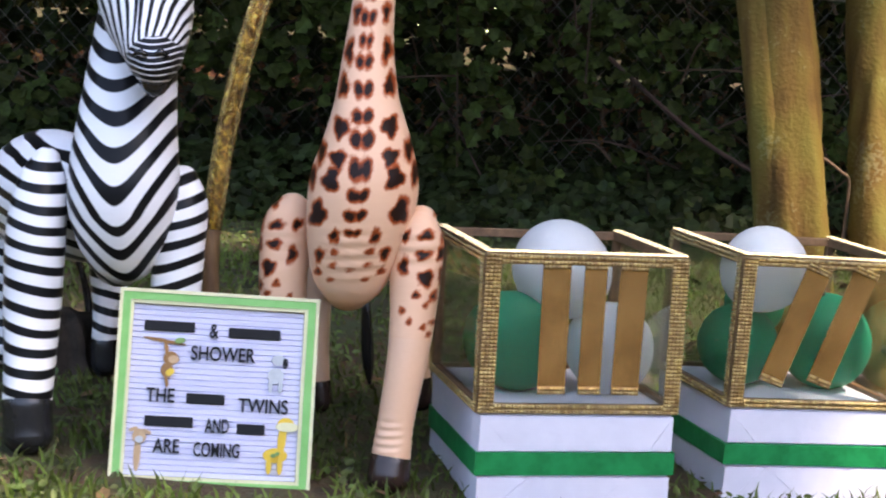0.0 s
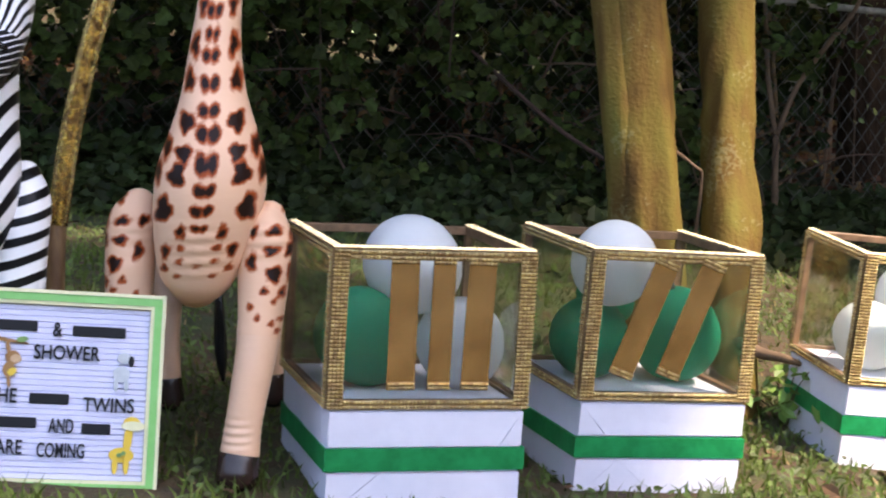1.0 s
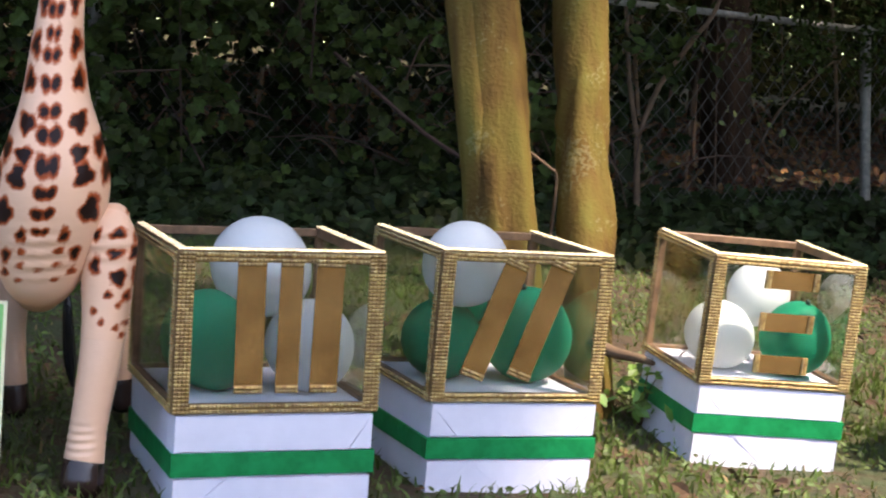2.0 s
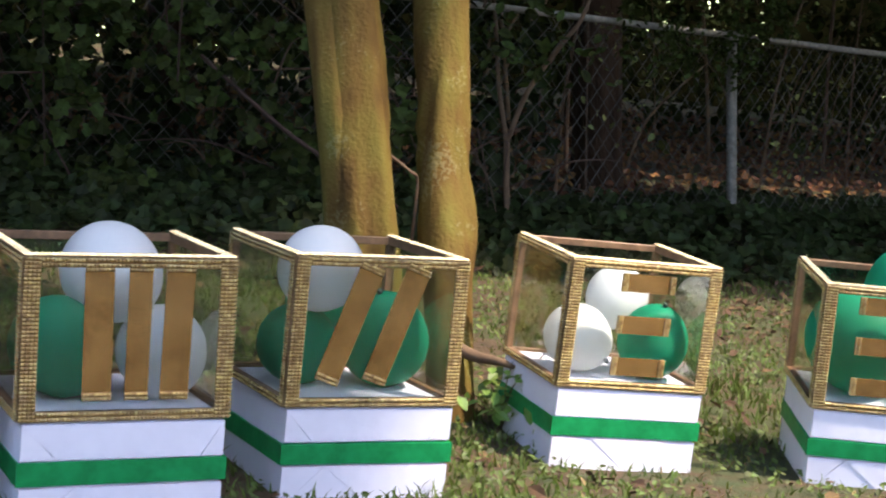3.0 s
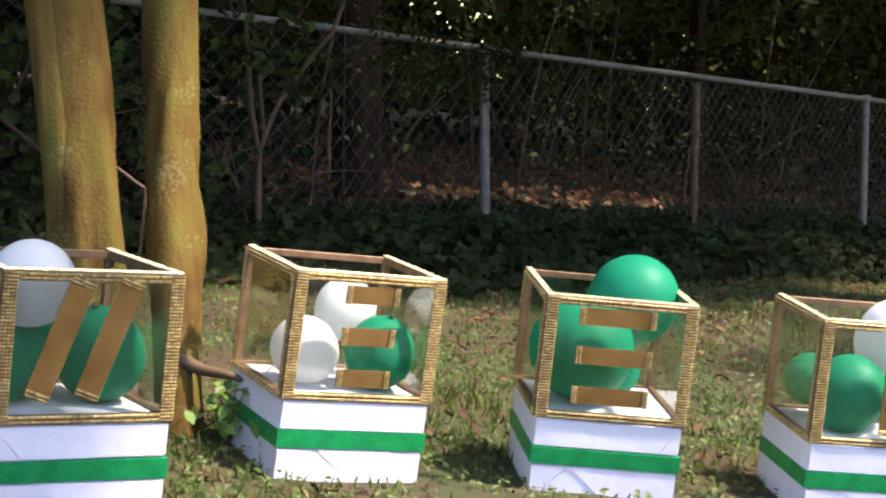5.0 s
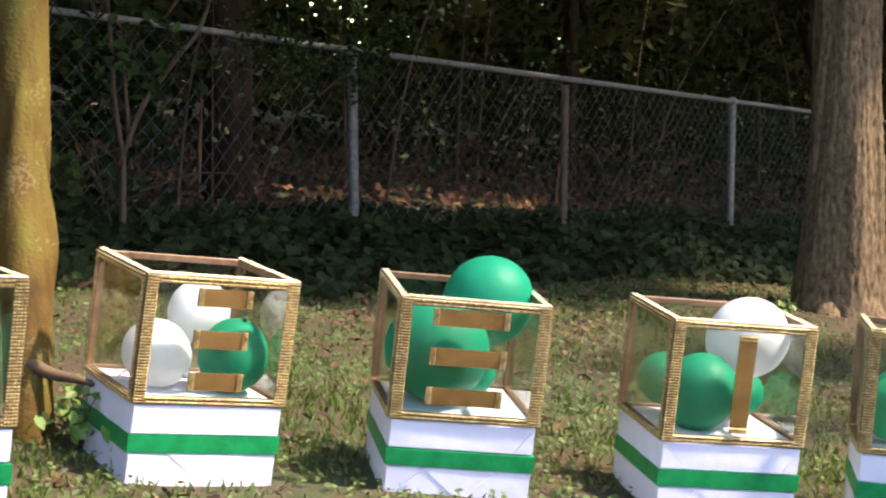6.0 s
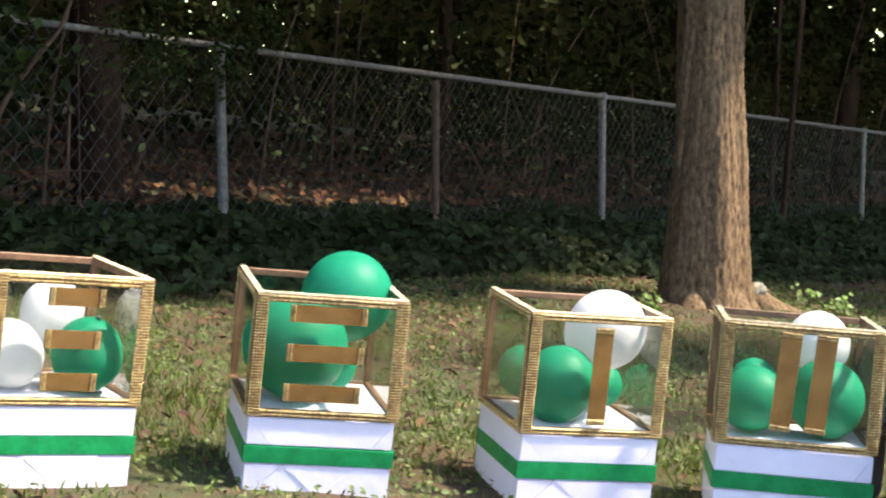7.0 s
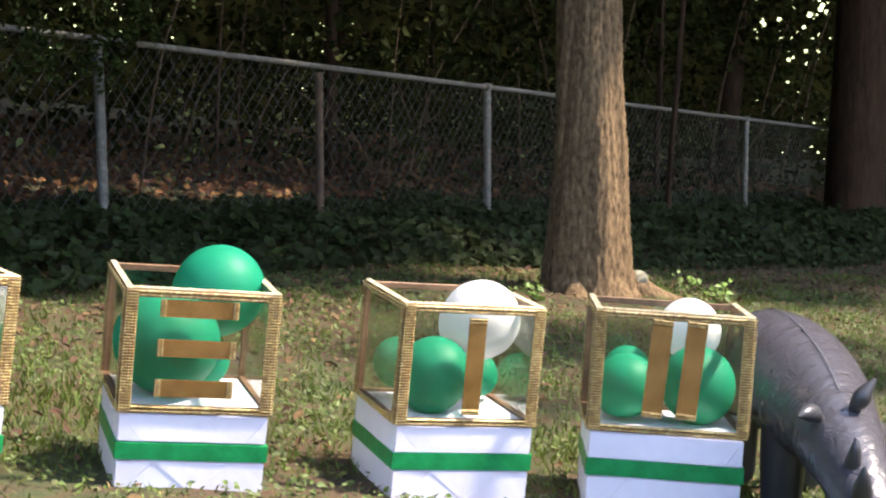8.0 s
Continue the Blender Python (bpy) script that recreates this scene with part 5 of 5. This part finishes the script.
# patches of the giraffe's front: up the middle (height, half width, half height), beside it (offset, height, half sizes)
MIDDLE = ((0.745, 0.010, 0.012), (0.706, 0.0111, 0.0111), (0.672, 0.0093, 0.0099), (0.641, 0.0118, 0.0111), (0.602, 0.013, 0.0124), (0.564, 0.0142, 0.0105), (0.532, 0.0161, 0.013), (0.491, 0.0155, 0.017), (0.454, 0.0148, 0.0099), (0.425, 0.0155, 0.0087), (0.4, 0.0111, 0.0062))
BESIDE = ((0.022, 0.715, 0.0062, 0.0155), (0.028, 0.658, 0.0074, 0.0192), (0.034, 0.608, 0.0087, 0.0179), (0.036, 0.551, 0.013, 0.0161), (0.038, 0.508, 0.0126, 0.0145), (0.046, 0.478, 0.0138, 0.0186), (0.060, 0.429, 0.0139, 0.0217), (0.064, 0.516, 0.0074, 0.0186), (0.076, 0.480, 0.0074, 0.017), (0.030, 0.397, 0.0077, 0.0118), (0.026, 0.373, 0.0062, 0.0049), (0.048, 0.367, 0.0074, 0.0118), (0.026, 0.352, 0.0056, 0.0043), (0.047, 0.340, 0.0062, 0.0056), (0.026, 0.330, 0.005, 0.0035), (0.0, 0.345, 0.005, 0.003))
THIGH = ((0.022, 0.424, 0.0077, 0.0107), (0.038, 0.392, 0.0058, 0.0169), (0.011, 0.390, 0.0123, 0.0077), (-0.020, 0.389, 0.0077, 0.0092), (0.010, 0.362, 0.0123, 0.0077), (0.037, 0.360, 0.0076, 0.0107), (-0.018, 0.346, 0.0077, 0.0138), (0.016, 0.328, 0.0123, 0.0129), (0.040, 0.326, 0.0058, 0.0123), (0.003, 0.305, 0.0061, 0.0061), (0.029, 0.300, 0.0055, 0.0077), (0.018, 0.289, 0.0049, 0.0049), (-0.016, 0.283, 0.004, 0.005), (-0.005, 0.268, 0.0037, 0.0049), (0.016, 0.258, 0.0043, 0.0043), (0.031, 0.262, 0.005, 0.0037), (0.026, 0.246, 0.0037, 0.0037))


def patch_field(u, z, spots, mirror=False):
    """Distance to the nearest uneven patch, for offsets u and heights z."""
    best = np.full(len(u), 0.02)
    for k, (c, h, a, b) in enumerate(spots):
        for side in ((1, -1) if mirror and c else (1,)):
            p, q = (u * side - c) / a, (z - h) / b
            ang = np.arctan2(q, p)
            rim = 0.9 + 0.16 * np.sin(3 * ang + k * 1.7) + 0.10 * np.sin(5 * ang + k * 2.9)
            best = np.minimum(best, (np.hypot(p, q) - rim) * min(a, b))
    return best


def giraffe():
    P, fields = [], []

    def add(pts, k, seg=24, steps=4, field=None):
        v, f = tube(pts, seg, steps=steps)
        P.append(((v, f), k))
        a = np.array([tuple(p) for p in v])
        fields.append(field(a, np.array(pts)) if field else np.full(len(a), 0.02))
        return v

    def line(a, pts):
        o = np.argsort(pts[:, 2])
        return a[:, 0] - np.interp(a[:, 2], pts[o, 2], pts[o, 0])

    def front(a, pts):
        u = line(a, pts)
        d = patch_field(u, a[:, 2], BESIDE, True)
        # pairs that meet on the welded seam, like wings
        for z, w, h in MIDDLE:
            wing = (np.hypot((np.abs(u + 0.004) - w * 0.55) / (w * 0.55), (a[:, 2] - z - 0.25 * np.abs(u + 0.004)) / h) - 1) * w * 0.6
            d = np.minimum(d, wing)
        return d

    def thigh(side):
        return lambda a, pts: patch_field(line(a, pts) * side - (0 if side > 0 else 0.004), a[:, 2] + (0 if side > 0 else -0.012), THIGH)

    def flank(a, pts):
        return np.array([abs(noise.noise(Vector((p[0] * 22, p[1] * 14, p[2] * 22)))) for p in a]) * 0.04 - 0.010
    v = add([(-0.157, 2.54, 0.300, 0.036), (-0.150, 2.515, 0.335, 0.061), (-0.136, 2.506, 0.403, 0.077), (-0.124, 2.512, 0.469, 0.081), (-0.119, 2.527, 0.526, 0.066), (-0.118, 2.554, 0.583, 0.049), (-0.115, 2.584, 0.649, 0.039), (-0.107, 2.605, 0.716, 0.033), (-0.099, 2.636, 0.784, 0.03), (-0.094, 2.666, 0.853, 0.029), (-0.09, 2.69, 1.0, 0.026)], 0, 84, 16, front)
    # welded folds across the belly
    for p in v:
        w = max(0.0, 1 - ((p.z - 0.365) / 0.055) ** 2) * max(0.0, 1 - ((p.x + 0.142) / 0.052) ** 2)
        if w and p.y < 2.53:
            p.y += 0.008 * w * abs(math.sin(math.pi * p.z / 0.0185)) ** 0.6 - 0.004 * w
    add([(-0.088, 2.60, 1.00, 0.028), (-0.088, 2.65, 1.03, 0.04), (-0.088, 2.70, 1.06, 0.036)], 1)

    def back(pts):
        """The leg that stands behind the letter board."""
        return [(x * 1.02, y + 0.05, 0.75 + (z - 0.75) * 1.02, r * 1.02) for x, y, z, r in pts]
    legs = []
    legs.append(add(back([(-0.233, 2.54, 0.43, 0.024), (-0.243, 2.525, 0.402, 0.037), (-0.249, 2.507, 0.345, 0.037), (-0.252, 2.495, 0.272, 0.034)]), 0, 48, 14, thigh(-1)))
    add(back([(-0.252, 2.495, 0.275, 0.0335), (-0.256, 2.48, 0.18, 0.028), (-0.26, 2.47, 0.12, 0.029)]), 1)
    add(back([(-0.26, 2.47, 0.115, 0.03), (-0.262, 2.468, 0.075, 0.031)]), 2)
    legs.append(add([(-0.04, 2.518, 0.41, 0.022), (-0.047, 2.503, 0.383, 0.039), (-0.052, 2.495, 0.333, 0.039), (-0.058, 2.475, 0.269, 0.034), (-0.063, 2.465, 0.235, 0.032)], 0, 48, 14, thigh(1)))
    for leg in legs:
        for p in leg:
            w = max(0.0, 1 - ((p.z - 0.375) / 0.04) ** 2)
            p.y += 0.004 * w * abs(math.sin(math.pi * p.z / 0.017)) ** 0.6
    shin = add([(-0.062, 2.466, 0.24, 0.0318), (-0.07, 2.454, 0.197, 0.0295), (-0.087, 2.44, 0.118, 0.027), (-0.095, 2.43, 0.07, 0.029)], 1, 32, 20)
    for p in shin:
        w = max(0.0, 1 - ((p.z - 0.105) / 0.03) ** 2)
        p.y += 0.0011 * w * math.sin(2 * math.pi * p.z / 0.012)
        p.x += 0.0007 * w * math.sin(2 * math.pi * p.z / 0.012)
    add([(-0.097, 2.428, 0.062, 0.0305), (-0.100, 2.42, 0.038, 0.032)], 2)
    add([(-0.133, 2.573, 0.385, 0.07), (-0.142, 2.72, 0.365, 0.083), (-0.153, 2.9, 0.345, 0.078), (-0.158, 3.0, 0.33, 0.055)], 0, 48, 10, flank)
    for x in (-0.061, -0.233):
        add([(x, 2.91, 0.284, 0.035), (x - 0.001, 2.869, 0.17, 0.023), (x + 0.003, 2.845, 0.09, 0.019)], 1)
        add([(x + 0.003, 2.845, 0.085, 0.02), (x + 0.004, 2.84, 0.05, 0.022)], 2)
    add([(-0.153, 3.05, 0.30, 0.006), (-0.155, 3.06, 0.22, 0.004), (-0.156, 3.05, 0.17, 0.009), (-0.156, 3.045, 0.10, 0.012), (-0.155, 3.045, 0.06, 0.009), (-0.154, 3.045, 0.035, 0.003)], 3, 12)
    o = merged("inflatable_giraffe", P, [M_GSPOT, M_PEACH, M_HOOF, M_BLACK], "peach inflatable vinyl giraffe with dark brown patches standing on the lawn", "inflatable")
    o.data.attributes.new("patch", "FLOAT", "POINT").data.foreach_set("value", np.concatenate(fields).astype(np.float32))
    return o


giraffe()


def rhino():
    P = []
    add = lambda pts, k, seg=26, sq=1.0: P.append((tube(pts, seg, squash=sq), k))
    add([(2.985, 2.85, -0.06, 0.055), (2.93, 2.745, -0.068, 0.108), (2.88, 2.61, -0.088, 0.128), (2.815, 2.465, -0.108, 0.116), (2.745, 2.335, -0.125, 0.088)], 0, 36)
    add([(2.745, 2.34, -0.125, 0.092), (2.685, 2.23, -0.155, 0.076), (2.643, 2.155, -0.190, 0.064), (2.618, 2.11, -0.215, 0.054)], 0, 30)
    add([(2.655, 2.295, -0.075, 0.012), (2.632, 2.29, -0.062, 0.018), (2.604, 2.28, -0.058, 0.013), (2.585, 2.275, -0.06, 0.004)], 1, 12)
    add([(2.715, 2.26, -0.055, 0.012), (2.722, 2.25, -0.036, 0.018), (2.735, 2.245, -0.015, 0.012), (2.745, 2.24, 0.0, 0.004)], 1, 12)
    add([(2.618, 2.160, -0.128, 0.017), (2.612, 2.150, -0.100, 0.011), (2.614, 2.152, -0.078, 0.003)], 1, 12)
    add([(2.588, 2.105, -0.168, 0.021), (2.570, 2.085, -0.136, 0.014), (2.566, 2.08, -0.108, 0.003)], 1, 12)
    for x, y, dx in ((2.76, 2.50, -0.01), (2.86, 2.36, 0.01), (2.90, 2.80, 0.0), (3.03, 2.72, 0.0)):
        z = g(x, y)
        add([(x - dx, y, -0.16, 0.055), (x, y, -0.22, 0.048), (x, y, z + 0.04, 0.042)], 2, 18)
    # back seam
    add([(2.985, 2.85, -0.007, 0.0012), (2.925, 2.735, 0.041, 0.0012), (2.87, 2.60, 0.0415, 0.0012), (2.80, 2.44, 0.007, 0.0012), (2.735, 2.32, -0.037, 0.0012)], 3, 8)
    o = merged("inflatable_rhino", P, [M_RHINO, M_RDARK, M_RDARK, M_SEAM], "grey inflatable vinyl rhinoceros standing beside the last box", "inflatable")
    return o


rhino()


# ---- gold arch pole and stump ----
def arch_pole():
    t = thing("arch_pole", pose(0, 0, 0), "curved bamboo pole wound with gold rhinestone ribbon, bare at its foot", "pole")
    v, f = tube([(-0.40, 2.69, 0.05, 0.015), (-0.391, 2.708, 0.275, 0.0155), (-0.384, 2.724, 0.385, 0.015)], 14, cap=False)
    link("bare_pole", v, f, M_WOODP, t, "bare tan bamboo", smooth=True)
    pts = [(-0.385, 2.722, 0.375, 0.0155), (-0.362, 2.743, 0.504, 0.0155), (-0.326, 2.765, 0.647, 0.0155), (-0.284, 2.782, 0.765, 0.0155), (-0.2, 2.8, 0.95, 0.0155), (-0.08, 2.8, 1.12, 0.0155)]
    p = np.array(pts)
    L = np.concatenate([[0], np.cumsum(np.linalg.norm(np.diff(p[:, :3], axis=0), axis=1))])
    s = np.arange(0, L[-1], 0.0052)
    c = np.stack([np.interp(s, L, p[:, i]) for i in range(3)], 1)
    for _ in range(60):
        c[1:-1] = 0.25 * c[:-2] + 0.5 * c[1:-1] + 0.25 * c[2:]
    V, F = [], []
    for i in range(len(c) - 1):
        d = Vector(c[i + 1] - c[i]).normalized()
        u = d.cross(Vector((0, 1, 0))).normalized()
        w = d.cross(u)
        for k in range(18):
            a = 2 * math.pi * (k + 0.5 * (i % 2)) / 18
            n = u * math.cos(a) + w * math.sin(a)
            tg = d.cross(n)
            o = Vector(c[i]) + n * 0.0152
            q = len(V)
            for r, hh in ((0.0026, 0.0), (0.0012, 0.0022)):
                V += [o + tg * r * e + d * r * h2 + n * hh for e, h2 in ((-1, -1), (1, -1), (1, 1), (-1, 1))]
            F += [(q + 4, q + 5, q + 6, q + 7)] + [(q + j, q + (j + 1) % 4, q + 4 + (j + 1) % 4, q + 4 + j) for j in range(4)]
    link("rhinestone_wrap", V, F, M_POLE, t, "gold rhinestone ribbon")
    v, f = tube([(*a, 0.0152) for a in c[::8]], 14, cap=False)
    link("pole_core", v, f, M_GOLD_BACK, t, smooth=True)


M_POLE = mat("antique_gold_rhinestone", (0.80, 0.54, 0.20), (0.30, 0.19, 0.06), rough=0.25, metal=0.85, scale=60, bump=0.1, isl_var=0.45)
M_WOODP = mat("tan_bamboo", (0.30, 0.17, 0.08), (0.19, 0.10, 0.05), rough=0.55, stretch=(1, 1, 0.2), scale=60)
arch_pole()


def stump():
    x, y = -0.685, 2.95
    pts = [(x, y, g(x, y) - 0.02, 0.085), (x, y, g(x, y) + 0.03, 0.06), (x + 0.01, y, g(x, y) + 0.075, 0.05), (x + 0.018, y, g(x, y) + 0.10, 0.03)]
    t = thing("tree_stump", pose(0, 0, 0), "small dark weathered tree stump on the ground", "stump")
    trunk(pts, "wood", M_STUMP, t, seg=30, rough=0.03, freq=7)


stump()
